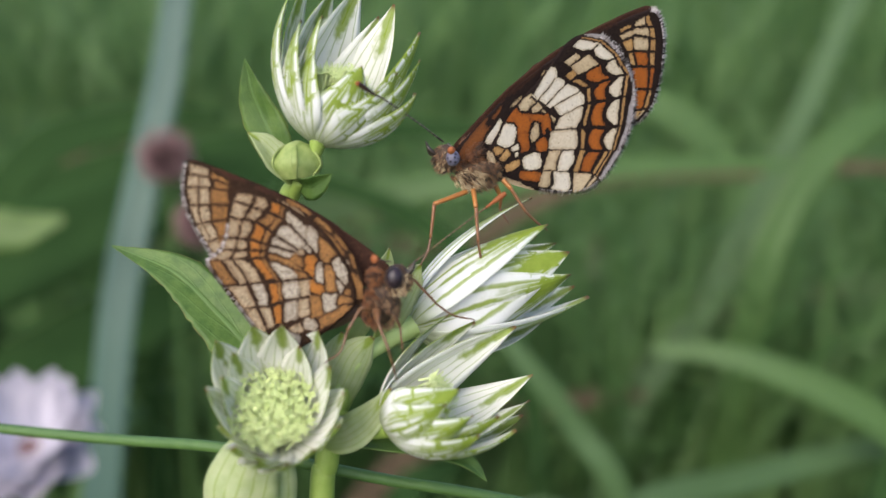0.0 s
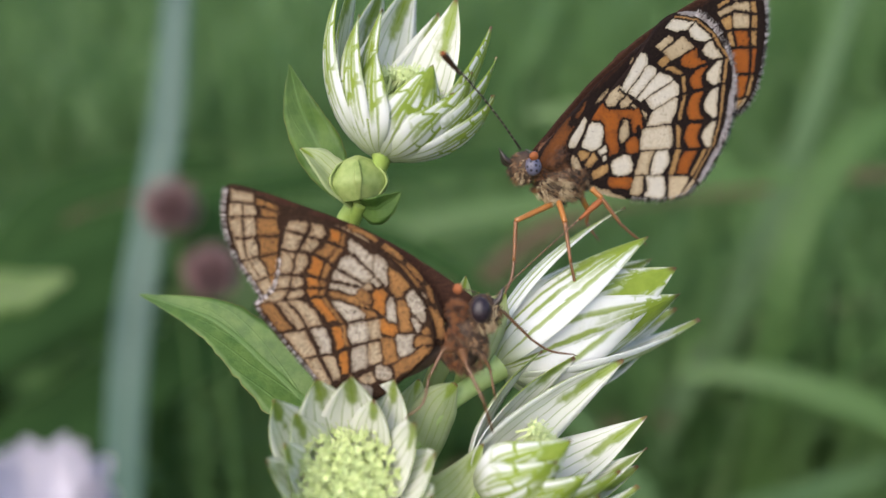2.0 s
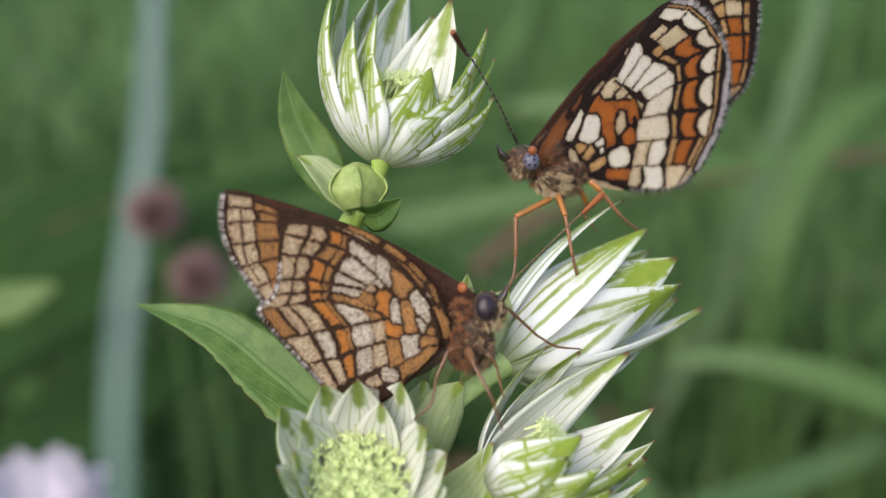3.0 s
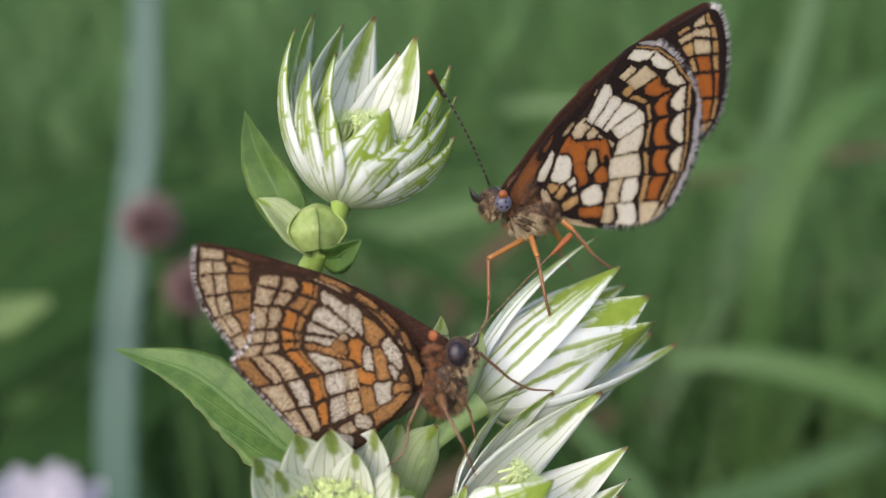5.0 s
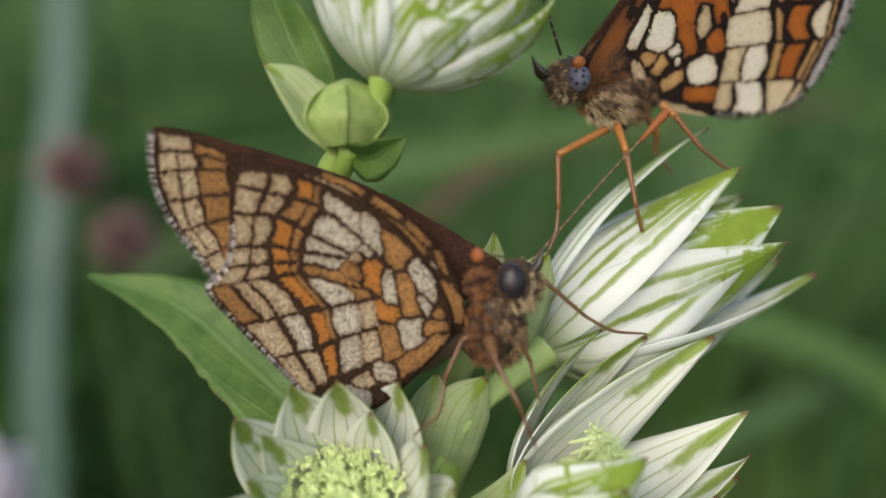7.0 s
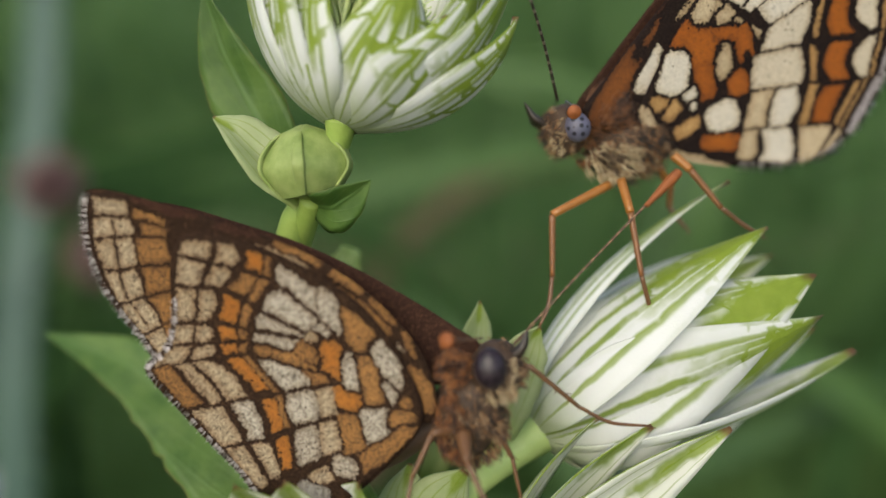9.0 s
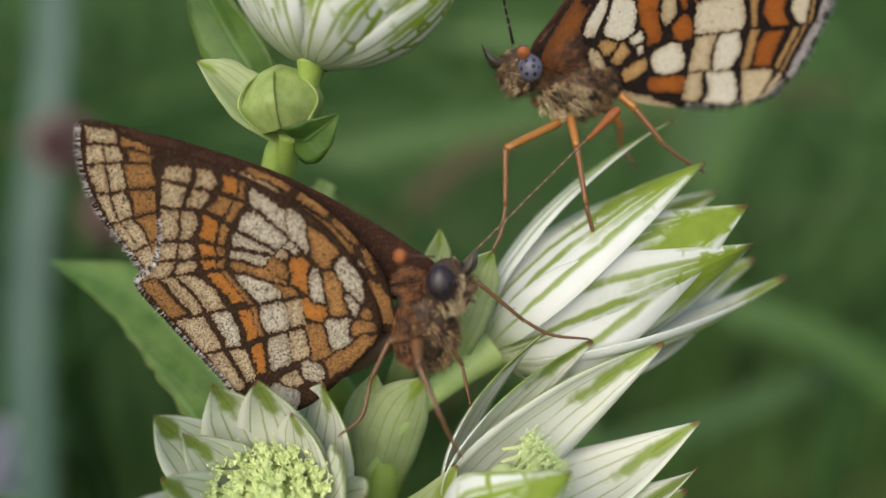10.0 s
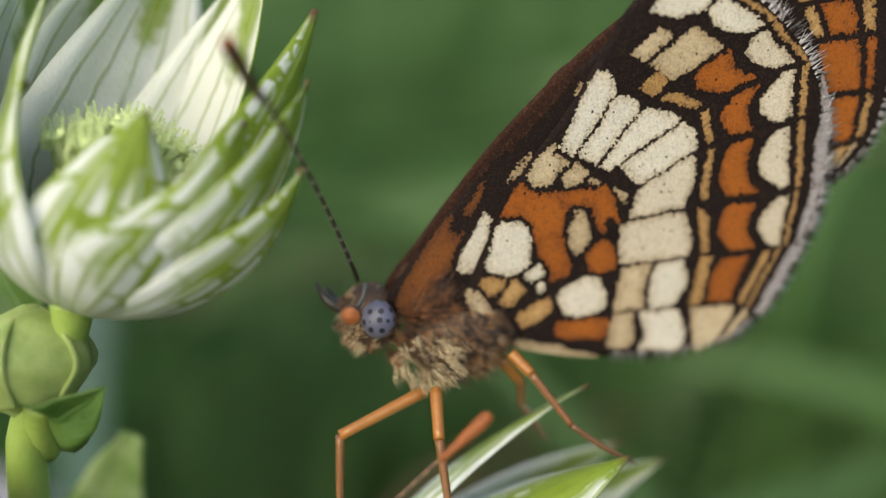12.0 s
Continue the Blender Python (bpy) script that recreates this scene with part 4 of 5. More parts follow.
def bract_line(tip, axis, belly, foot=0.7, n=21):
    """The middle of a bract from the flower's foot to its tip, both seen from the foot: it swells outwards, then stands up."""
    axis, tip = Vector(axis).normalized(), Vector(tip)
    high = tip.dot(axis)
    out = tip - axis * high
    far = out.length
    out.normalize()
    bend = [(foot, 0.0), (0.45 * far + 0.75 * belly, 0.04 * high), (0.85 * far + belly, 0.50 * high), (far, high)]
    line = []
    for i in range(n):
        f = i / (n - 1)
        k = ((1 - f) ** 3, 3 * f * (1 - f) ** 2, 3 * f * f * (1 - f), f**3)
        d = (-3 * (1 - f) ** 2, 3 * (1 - f) ** 2 - 6 * f * (1 - f), 6 * f * (1 - f) - 3 * f * f, 3 * f * f)
        r, z = (sum(w * p[c] for w, p in zip(k, bend)) for c in (0, 1))
        dr, dz = (sum(w * p[c] for w, p in zip(d, bend)) for c in (0, 1))
        line.append((out * r + axis * z, (out * dz - axis * dr).normalized()))
    return line


def floret_mesh(size, seed):
    """A tiny five-lobed floret on its stalk, with a cup and stamens."""
    bm, rnd = bmesh.new(), random.Random(seed)
    tube([(0, 0, -2.2 * size), (0, 0, 0)], (0.13 * size, 0.2 * size), 3, 5, bm)
    for i in range(5):
        a = 2 * math.pi * i / 5 + rnd.uniform(-0.1, 0.1)
        d, s = Vector((math.cos(a), math.sin(a), 0)), Vector((-math.sin(a), math.cos(a), 0))
        up = Vector((0, 0, 1))
        p = [d * 0.15 + s * 0.14, d * 0.15 - s * 0.14, d * 0.62 - s * 0.22 + up * 0.28, d * 0.62 + s * 0.22 + up * 0.28, d * 0.50 + up * 0.55, d * 0.3 + up * 0.42]
        v = [bm.verts.new(q * size) for q in p]
        for f in ((0, 1, 2, 3), (3, 2, 4), (4, 5, 3), (2, 5, 4)):
            bm.faces.new([v[j] for j in f])
        if i % 2 == 0:
            t = d * 0.25 * size
            tube([t, t + (d * 0.35 + up * 1.1) * size], (0.045 * size, 0.035 * size), 3, 4, bm)
            ball(t + (d * 0.35 + up * 1.15) * size, (0.1 * size, 0.1 * size, 0.08 * size), (0, 0, 0), 1, bm=bm)
    bmesh.ops.scale(bm, vec=(MM, MM, MM), verts=bm.verts)
    me = bpy.data.meshes.new("floret")
    bm.to_mesh(me)
    bm.free()
    me.materials.append(M_FLORET)
    return me


def axis_frame(base, axis, spin=0.0):
    return Matrix.Translation(Vector(base)) @ Vector(axis).to_track_quat("Z", "Y").to_matrix().to_4x4() @ Matrix.Rotation(radians(spin), 4, "Z")


def in_mm(m):
    m = m.copy()
    m.translation = m.translation * MM
    return m


def flower(label, base, axis, bracts, umbel, stalk, seed=1, origin=None, hollow=0.35, foot=0.7, stem=M_STEM, outside=None, blunt=2.0):
    """bracts: the place of each one's tip, half width, swelling. umbel: count, radius, height, dome, floret size."""
    ob = place("masterwort_flower", origin or base, label, "flower", "masterwort flowers")
    home = Vector(base) - ORIGIN[ob.name]
    frame_m, rnd = axis_frame(home, axis), random.Random(seed)
    for i, (x, y, z, width, belly) in enumerate(bracts):
        line = bract_line(Vector((x, y, z)) - Vector(base), axis, belly, foot + 0.05 * (i % 4))
        b = new("bract", bract_mesh([(p + home, out) for p, out in line], width, seed * 20 + i, hollow, outside, blunt=blunt))
        b.parent = ob
    if umbel:
        count, radius, height, dome, size = umbel
        meshes = [floret_mesh(size, s) for s in range(3)]
        for i in range(count):
            r, a = radius * math.sqrt((i + 0.5) / count), i * 2.39996
            x, y = r * math.cos(a) + rnd.uniform(-0.2, 0.2), r * math.sin(a) + rnd.uniform(-0.2, 0.2)
            f = new("floret", meshes[i % 3])
            f.parent = ob
            f.matrix_basis = in_mm(frame_m @ pose(x, y, height + dome * (1 - (r / radius) ** 2) + rnd.uniform(-0.35, 0.35)) @ pose(0, 0, 0, -y / radius * 38 + rnd.uniform(-12, 12), x / radius * 38 + rnd.uniform(-12, 12), rnd.uniform(0, 72)))
        bed = ball((0, 0, height - 1.5), (radius * 0.75, radius * 0.75, max(0.6, dome)), (0, 0, 0), 3, 0.1, seed)
        bmesh.ops.transform(bed, matrix=axis_frame(base, axis), verts=bed.verts)
        add("umbel_bed", bed, M_FLORET, ob)
    if stalk:
        add("stalk", tube(*stalk, 30, 12), stem, ob)
    return ob


def leaf_sheet(spine, widths, facing, fold=0.15, n=22, nu=9, thick=0.12, teeth=0.0, seed=0):
    """A leaf along a smooth spine, hollow along its middle, with a slightly toothed edge."""
    bm, rnd = bmesh.new(), random.Random(seed)
    line, ww = spline(spine, n), spline([(w, 0, 0) for w in widths], n)
    layer, face = bm.loops.layers.uv.new("UVMap"), Vector(facing).normalized()
    grids = []
    for side in (1, -1):
        grid = []
        for i, p in enumerate(line):
            d = (line[min(i + 1, n - 1)] - line[max(i - 1, 0)]).normalized()
            s = d.cross(face).normalized()
            up = s.cross(d)
            row = []
            for j in range(nu):
                q = 2 * j / (nu - 1) - 1
                edge = 1 + (teeth * (rnd.random() - 0.3) if abs(q) == 1 and side == 1 else 0)
                w = max(0.03, ww[i].x) * edge
                row.append(bm.verts.new(p + s * q * w + up * (fold * abs(q) * w + 0.12 * math.sin(i * 0.9 + q * 2) * w * 0.3 + side * thick / 2)))
            grid.append(row)
        grids.append(grid)
        for i in range(n - 1):
            for j in range(nu - 1):
                f = bm.faces.new((grid[i][j], grid[i][j + 1], grid[i + 1][j + 1], grid[i + 1][j])[:: side])
                spots = [(j, i), (j + 1, i), (j + 1, i + 1), (j, i + 1)][:: side]
                for lp, (a, b) in zip(f.loops, spots):
                    lp[layer].uv = (a / (nu - 1), b / (n - 1))
    a, b = grids
    for i in range(n - 1):
        for j in (0, nu - 1):
            f = bm.faces.new((a[i][j], a[i + 1][j], b[i + 1][j], b[i][j]))
            for lp in f.loops:
                lp[layer].uv = (0.5 + 0.45 * (j > 0) - 0.45 * (j == 0), i / n)
    bmesh.ops.recalc_face_normals(bm, faces=bm.faces)
    return bm


top_flower = flower(
    "white and green masterwort flower on a thin branching stem", (-9.9, 64.7, 9.3), (0.36, 0.12, 0.92),
    [
     (-10.9, 62.6, 19.0, 1.25, 1.5), (-9.3, 63.4, 19.6, 1.15, 1.4), (-12.3, 65.2, 22.2, 1.6, 1.6), (-9.8, 62.6, 16.5, 1.6, 1.7),
     (-6.0, 62.7, 15.3, 1.65, 1.8), (-4.7, 62.8, 13.3, 1.55, 1.7), (-3.2, 63.5, 14.9, 1.35, 1.6), (-1.3, 64.3, 16.2, 1.35, 1.5),
     (-1.7, 64.2, 13.4, 1.2, 1.4), (-1.4, 66.0, 19.0, 1.7, 1.5), (-3.7, 68.0, 22.0, 2.3, 1.7), (-6.7, 69.0, 24.2, 2.3, 1.8),
     (-9.1, 69.0, 23.8, 2.2, 1.8), (-11.1, 67.5, 24.1, 2.0, 1.7), (-5.1, 68.5, 21.1, 2.0, 1.8),
    ], (110, 2.6, 4.9, 1.4, 0.6),
    ([(-9.8, 64.5, 9.6), (-10.1, 64.8, 8.6), (-11.2, 65.6, 6.8), (-13.0, 66.4, 4.4), (-13.6, 68.6, -3.0), (-11.0, 71.0, -10.0)], (0.75, 0.6, 0.6, 0.68, 0.72, 0.8)), 3, (-10.9, 67.6, 7.0))
add("leafy_bract", leaf_sheet([(-12.9, 67.5, 7.0), (-14.2, 67.7, 10.0), (-15.7, 67.2, 13.4), (-16.4, 66.3, 16.8)], (0.7, 1.7, 1.35, 0.05), (-0.2, -1, 0.1), 0.3, teeth=0.08), M_LEAF, top_flower, "upright green leafy bract")
add("leafy_bract", leaf_sheet([(-12.0, 65.5, 6.2), (-13.2, 65.0, 7.6), (-14.5, 64.5, 9.2), (-15.6, 64.3, 10.1)], (0.8, 1.3, 0.9, 0.05), (0.3, -1, 0.5), 0.5, teeth=0.1), M_SHEATH, top_flower)
add("leafy_bract", leaf_sheet([(-11.6, 65.4, 6.1), (-10.6, 64.5, 5.7), (-9.6, 64.3, 6.1), (-8.6, 64.1, 6.7)], (0.6, 1.1, 0.8, 0.05), (0, -0.8, -0.6), 0.4, teeth=0.1), M_LEAF, top_flower)
add("bud", ball((-11.6, 64.9, 7.5), (1.65, 1.5, 1.4), (0, 10, 0), 4, 0.10, 4.0), M_BUD, top_flower, "round closed green bud")
for i in range(5):
    a = radians(72 * i + 20)
    x, y = math.cos(a), math.sin(a)
    add("bud_scale", leaf_sheet([(-11.6 + 1.1 * x, 64.9 + 1.0 * y, 6.2), (-11.6 + 1.85 * x, 64.9 + 1.7 * y, 7.5), (-11.6 + 1.2 * x, 64.9 + 1.1 * y, 8.9), (-11.6 + 0.15 * x, 64.9 + 0.15 * y, 9.5)], (0.9, 1.5, 1.0, 0.08), (x, y, 0.1), -0.15, 12, 7), M_BUD, top_flower)
add("bud_stalk", tube([(-11.5, 65.1, 6.2), (-12.0, 65.9, 5.4), (-12.8, 67.1, 4.1)], (0.55, 0.6, 0.6), 10, 10), M_STEM, top_flower)

side_flower = flower(
    "half-closed white masterwort flower with green veins", (-2.44, 71.0, -5.9), (13.6, 2.2, 5.7),
    [
     (8.3, 72.4, 5.5, 1.0, 1.3), (9.6, 71.2, 3.0, 2.5, 1.8), (11.5, 71.0, 0.6, 2.7, 1.9), (11.7, 71.2, -1.4, 2.7, 1.9),
     (13.6, 73.2, -3.5, 2.4, 1.6), (11.2, 77.0, 1.5, 1.9, 1.9), (12.9, 77.0, -2.7, 1.8, 1.9), (9.7, 76.0, -6.0, 1.8, 1.8),
     (9.3, 77.5, 2.1, 1.9, 2.0),
    ], (24, 2.0, 6.5, 1.0, 0.6),
    ([(-1.6, 71.0, -5.6), (-4.2, 69.6, -7.0), (-7.0, 67.9, -8.6), (-9.0, 68.0, -11.4)], (1.15, 0.75, 0.8, 1.0)), 5, stem=M_PALESTEM, outside=M_BRACTWHITE)

front_flower = flower(
    "open pale masterwort flower showing its green florets", (-13.5, 65.6, -13.5), (0.06, -0.80, 0.58),
    [
     (-17.1, 61.1, -6.3, 1.46, 0.7), (-15.7, 61.1, -7.2, 1.16, 0.7), (-14.4, 61.8, -5.2, 1.59, 0.7), (-12.3, 61.8, -5.2, 1.65, 0.7),
     (-9.5, 62.9, -5.7, 1.59, 0.7), (-8.3, 60.3, -8.1, 1.40, 0.7), (-7.1, 60.0, -10.0, 1.46, 0.7), (-7.4, 58.8, -12.2, 1.46, 0.7),
     (-9.0, 57.6, -13.7, 1.46, 0.7), (-10.8, 56.9, -14.6, 1.46, 0.7), (-12.8, 56.5, -14.3, 1.46, 0.7), (-14.5, 56.5, -13.3, 1.40, 0.7),
     (-15.5, 56.8, -11.8, 1.34, 0.7), (-17.0, 58.2, -9.4, 1.40, 0.7), (-10.9, 62.2, -6.8, 1.22, 0.7), (-16.2, 59.7, -8.8, 1.22, 0.7),
    ], (96, 3.5, 2.9, 1.0, 0.66),
    ([(-13.6, 65.8, -13.5), (-12.6, 67.0, -14.6), (-10.8, 67.6, -15.2), (-8.6, 67.8, -14.6)], (1.2, 0.8, 0.75, 0.8)), 7, hollow=0.16, foot=1.4, blunt=2.3)
add("sheath", leaf_sheet([(-14.0, 65.0, -14.0), (-15.2, 63.8, -16.2), (-16.0, 63.4, -18.6), (-16.6, 63.8, -22)], (1.6, 2.6, 3.0, 2.4), (0, -1, 0.1), -0.35), M_SHEATH, front_flower, "pale green veined sheath below the flower")
add("sheath", leaf_sheet([(-13.2, 65.4, -14.4), (-13.6, 64.6, -16.6), (-13.6, 64.6, -19), (-14.0, 65, -22)], (1.2, 2.0, 2.2, 2.0), (0.3, -1, 0.1), -0.3), M_SHEATH, front_flower)

low_flower = flower(
    "white masterwort flower with green-tipped bracts, opening sideways", (-4.6, 65.6, -13.6), (0.86, 0.02, 0.48),
    [
     (0.7, 68.2, -4.8, 0.95, 0.7), (3.0, 68.2, -5.4, 1.4, 0.9), (6.5, 68.5, -5.8, 1.6, 1.0), (8.0, 69.0, -10.0, 1.6, 1.7),
     (7.6, 67.8, -12.0, 1.4, 1.9), (6.2, 65.0, -13.9, 1.35, 1.8), (4.7, 63.2, -12.4, 1.35, 1.9), (3.1, 62.4, -13.7, 1.4, 2.0),
     (2.6, 62.0, -12.1, 1.4, 2.0), (1.6, 62.4, -10.1, 1.6, 2.1), (0.5, 61.6, -11.2, 1.35, 2.3), (7.1, 69.0, -13.5, 1.3, 1.9),
     (4.7, 69.0, -7.4, 1.4, 1.6),
    ], (40, 1.7, 5.0, 0.9, 0.55),
    ([(-4.2, 65.6, -13.6), (-5.8, 66.2, -14.0), (-7.4, 67.0, -13.8), (-8.8, 67.6, -13.4)], (1.1, 0.9, 0.8, 0.85)), 9)

# ---- the plant that carries them ----
plant = place("masterwort_plant", (-8.6, 68.0, -12.0), "green branching masterwort stem with leafy sheaths", "plant")
add("main_stem", tube([(-8.4, 68.0, -8.8), (-8.6, 68.0, -12.0), (-9.6, 68.4, -17.0), (-10.4, 70.0, -30.0), (-12, 80, -120), (-14, 160, -470)], (0.9, 1.0, 1.05, 1.1, 1.2, 1.6), 40, 12), M_STEM, plant)
add("sheath", leaf_sheet([(-8.9, 67.6, -13.4), (-8.0, 67.0, -10.4), (-6.8, 66.9, -8.0), (-5.6, 67.0, -6.6)], (1.0, 1.7, 1.5, 0.2), (0.4, -1, 0.1), -0.3), M_SHEATH, plant, "pale green leafy sheath round the fork")
add("sheath", leaf_sheet([(-9.2, 67.4, -12.6), (-9.2, 67.0, -10.0), (-8.6, 67.0, -7.6), (-8.2, 67.4, -6.2)], (0.9, 1.5, 1.2, 0.1), (-0.2, -1, 0.1), -0.3), M_SHEATH, plant)
add("sheath", leaf_sheet([(-9.4, 66.6, -15.0), (-7.6, 65.8, -14.6), (-5.6, 65.4, -13.0), (-4.0, 65.4, -10.6)], (0.8, 1.5, 1.3, 0.1), (0, -1, 0.5), 0.3), M_SHEATH, plant)
add("leaf", leaf_sheet([(-10.5, 68.2, -12.4), (-16.0, 69.0, -8.0), (-19.7, 70.2, -4.6), (-23.8, 71.4, -1.2), (-29.8, 72.6, 1.1)], (1.2, 2.5, 2.3, 1.6, 0.05), (0.1, -0.9, 0.5), 0.25, 40, 13, teeth=0.13), M_LEAF, plant, "long pointed green leaf")
add("leaf", leaf_sheet([(-7.0, 67.0, -15.4), (-1.0, 67.4, -16.0), (2.2, 67.2, -17.0), (3.9, 67.0, -18.6)], (0.7, 1.1, 0.8, 0.05), (0, -0.6, 0.8), 0.3, teeth=0.1), M_LEAF, plant)
add("leaf", leaf_sheet([(-8.6, 69.5, -9.0), (-6.0, 70.0, -4.0), (-4.8, 69.8, -0.6), (-4.4, 69.4, 0.9)], (0.5, 0.9, 0.7, 0.05), (0.4, -1, 0), 0.3, teeth=0.1), M_SHEATH, plant)
add("leaf", leaf_sheet([(-5.4, 69.6, -7.4), (-3.6, 69.4, -3.6), (-2.4, 69.0, -1.4), (-1.6, 68.6, -0.5)], (0.7, 1.3, 1.0, 0.08), (0.5, -1, 0.1), 0.4, teeth=0.12), M_SHEATH, plant, "small pale folded leaf")
add("leaf", leaf_sheet([(-12.2, 73.4, -8.0), (-13.6, 74.0, -2.4), (-13.1, 73.6, 1.0), (-11.5, 73.2, 4.2)], (0.5, 1.7, 1.7, 0.5), (0.2, -1, 0.1), 0.3, teeth=0.2), M_SEPAL, plant)
crossing = place("crossing_stem", (-20.8, 74.5, -17.6), "dark green stem lying across behind the flowers", "stem")
add("stem", tube([(-90, 96, -16.5), (-46.2, 84.0, -17.9), (-32.7, 80.0, -18.1), (-20.8, 75.0, -17.7), (-11.6, 72.5, -18.7), (-4.0, 73.0, -20.3), (6.4, 75.0, -22.6), (40, 84, -32), (120, 120, -60)], [0.55] * 9, 60, 10), M_DIMSTEM, crossing)


# ---- the meadow behind ----
def blade_material(name, a, b, through=0.35):
    k = Nodes(name, 0.5, 0.0, 0.35)
    r = k.island()
    big = k.step(k.noise(k.place(0.001), 5.0, 2), 0.32, 0.68)
    return k.done(k.mix(k.math("ADD", k.math("MULTIPLY", r, 0.45), k.math("MULTIPLY", big, 0.55)), a, b), through)


M_GRASS = blade_material("meadow_grass", (0.045, 0.110, 0.030), (0.150, 0.255, 0.085))
M_TEAL = stalk_material("blue_green_blade", (0.046, 0.100, 0.080), (0.066, 0.125, 0.098), 0.05, 0.2)
M_PALEBLADE = stalk_material("pale_green_blade", (0.056, 0.110, 0.038), (0.078, 0.140, 0.052), 0.05, 0.2)
M_DRY = stalk_material("dry_brown_stalk", (0.085, 0.09, 0.045), (0.115, 0.115, 0.06), 0.05)
M_YELLOWLEAF = stalk_material("yellow_green_leaf", (0.075, 0.14, 0.03), (0.105, 0.18, 0.04), 0.08, 0.3)
M_PINK = stalk_material("dull_pink_petal", (0.17, 0.095, 0.095), (0.23, 0.14, 0.14), 0.3, 0.2)
M_FARWHITE = stalk_material("white_lilac_petal", (0.50, 0.47, 0.55), (0.61, 0.59, 0.67), 0.15, 0.25)


def ground_material():
    k = Nodes("meadow_ground", 0.9, 0.0, 0.2)
    p = k.place(0.01)
    k.bump(k.noise(p, 6.0, 5), 0.6, 0.02)
    return k.done(k.mix(k.noise(p, 1.2, 5), (0.030, 0.050, 0.015), (0.075, 0.115, 0.030)))


ground_bm = bmesh.new()
bmesh.ops.create_grid(ground_bm, x_segments=60, y_segments=60, size=1.0)
for v in ground_bm.verts:
    far = max(abs(v.co.x), abs(v.co.y))
    x, y = v.co.x * (2 + 400 * far**4), v.co.y * (2 + 400 * far**4) + 1.0
    v.co = (x, y, 0.04 * noise.noise(Vector((x * 1.3, y * 1.3, 0))) + min(0.16 * max(0, y - 1.2), 14.0))
me = bpy.data.meshes.new("ground")
ground_bm.to_mesh(me)
ground_bm.free()
me.materials.append(ground_material())
tagged(new("ground", me), "grassy meadow ground rising behind the flowers", "ground", kind="structure")


def ground_height(x, y):
    return 0.04 * noise.noise(Vector((x * 1.3, y * 1.3, 0))) + min(0.16 * max(0, y - 1.2), 14.0)


def meadow(name, count, near, deep, tall, wide, seed, label):
    """Bent grass blades in one mesh."""
    rnd, verts, faces = random.Random(seed), [], []
    for _ in range(count):
        y = near + deep * rnd.random() ** 1.4
        x = rnd.uniform(-1, 1) * (0.25 + 0.75 * y)
        z = ground_height(x, y) - 0.01
        h, w = tall * rnd.uniform(0.45, 1.0), wide * rnd.uniform(0.5, 1.3)
        a, b = rnd.uniform(0, 2 * math.pi), rnd.uniform(0, math.pi)
        lean = h * abs(rnd.gauss(0.25, 0.3))
        s, n = Vector((math.cos(b), math.sin(b), 0)), len(verts)
        for i in range(5):
            f = i / 4
            c = Vector((x + lean * f**2.2 * math.cos(a), y + lean * f**2.2 * math.sin(a), z + h * (f - 0.18 * f**3)))
            ww = w * (1 - f) ** 0.6 * 0.5
            verts += [c - s * ww, c + s * ww]
        for i in range(4):
            faces.append((n + 2 * i, n + 2 * i + 1, n + 2 * i + 3, n + 2 * i + 2))
    me = bpy.data.meshes.new(name)
    me.from_pydata(verts, [], faces)
    me.materials.append(M_GRASS)
    return tagged(new(name, me), label, "grass", kind="stuff")


def meadow_round(name, count, seed, label):
    """Grass on the other sides, as tall as that behind the flowers."""
    rnd, verts, faces = random.Random(seed), [], []
    for _ in range(count):
        a, far = rnd.uniform(math.radians(150), math.radians(390)), 0.6 + 3.4 * rnd.random() ** 0.8
        x, y = far * math.cos(a), far * math.sin(a)
        z, h, w = ground_height(x, y) - 0.01, 0.4 * rnd.uniform(0.45, 1.0), 0.008 * rnd.uniform(0.5, 1.3)
        b, lean = rnd.uniform(0, math.pi), rnd.gauss(0, 0.12)
        s, n = Vector((math.cos(b), math.sin(b), 0)), len(verts)
        for i in range(4):
            f = i / 3
            c = Vector((x + lean * f**2 * math.cos(b + 1), y + lean * f**2 * math.sin(b + 1), z + h * f))
            verts += [c - s * w * (1 - f) ** 0.6 * 0.5, c + s * w * (1 - f) ** 0.6 * 0.5]
        faces += [(n + 2 * i, n + 2 * i + 1, n + 2 * i + 3, n + 2 * i + 2) for i in range(3)]
    me = bpy.data.meshes.new(name)
    me.from_pydata(verts, [], faces)
    me.materials.append(M_GRASS)
    return tagged(new(name, me), label, "grass", kind="stuff")


meadow("meadow_grass", 9000, 0.5, 1.5, 0.40, 0.007, 21, "dense green meadow grass behind the flowers")
meadow("meadow_grass", 9000, 1.3, 6.0, 0.55, 0.016, 22, "tall meadow grass on the slope behind")


meadow_round("meadow_grass", 14000, 23, "green meadow grass all round the flowers")


def loose_blade(label, material, spine, widths, away=1.0, facing=(0, -1, 0.1)):
    """A single grass blade; it runs on down to the ground."""
    pts = [tuple(c * away for c in p) for p in spine]
    widths = [w * away for w in widths]
    ob = place("grass_blade", pts[len(pts) // 2], label, "grass blade", "single blades behind")
    add("blade", leaf_sheet(pts, widths, facing, 0.2, 30, 5, 0.3), material, ob)
    return ob


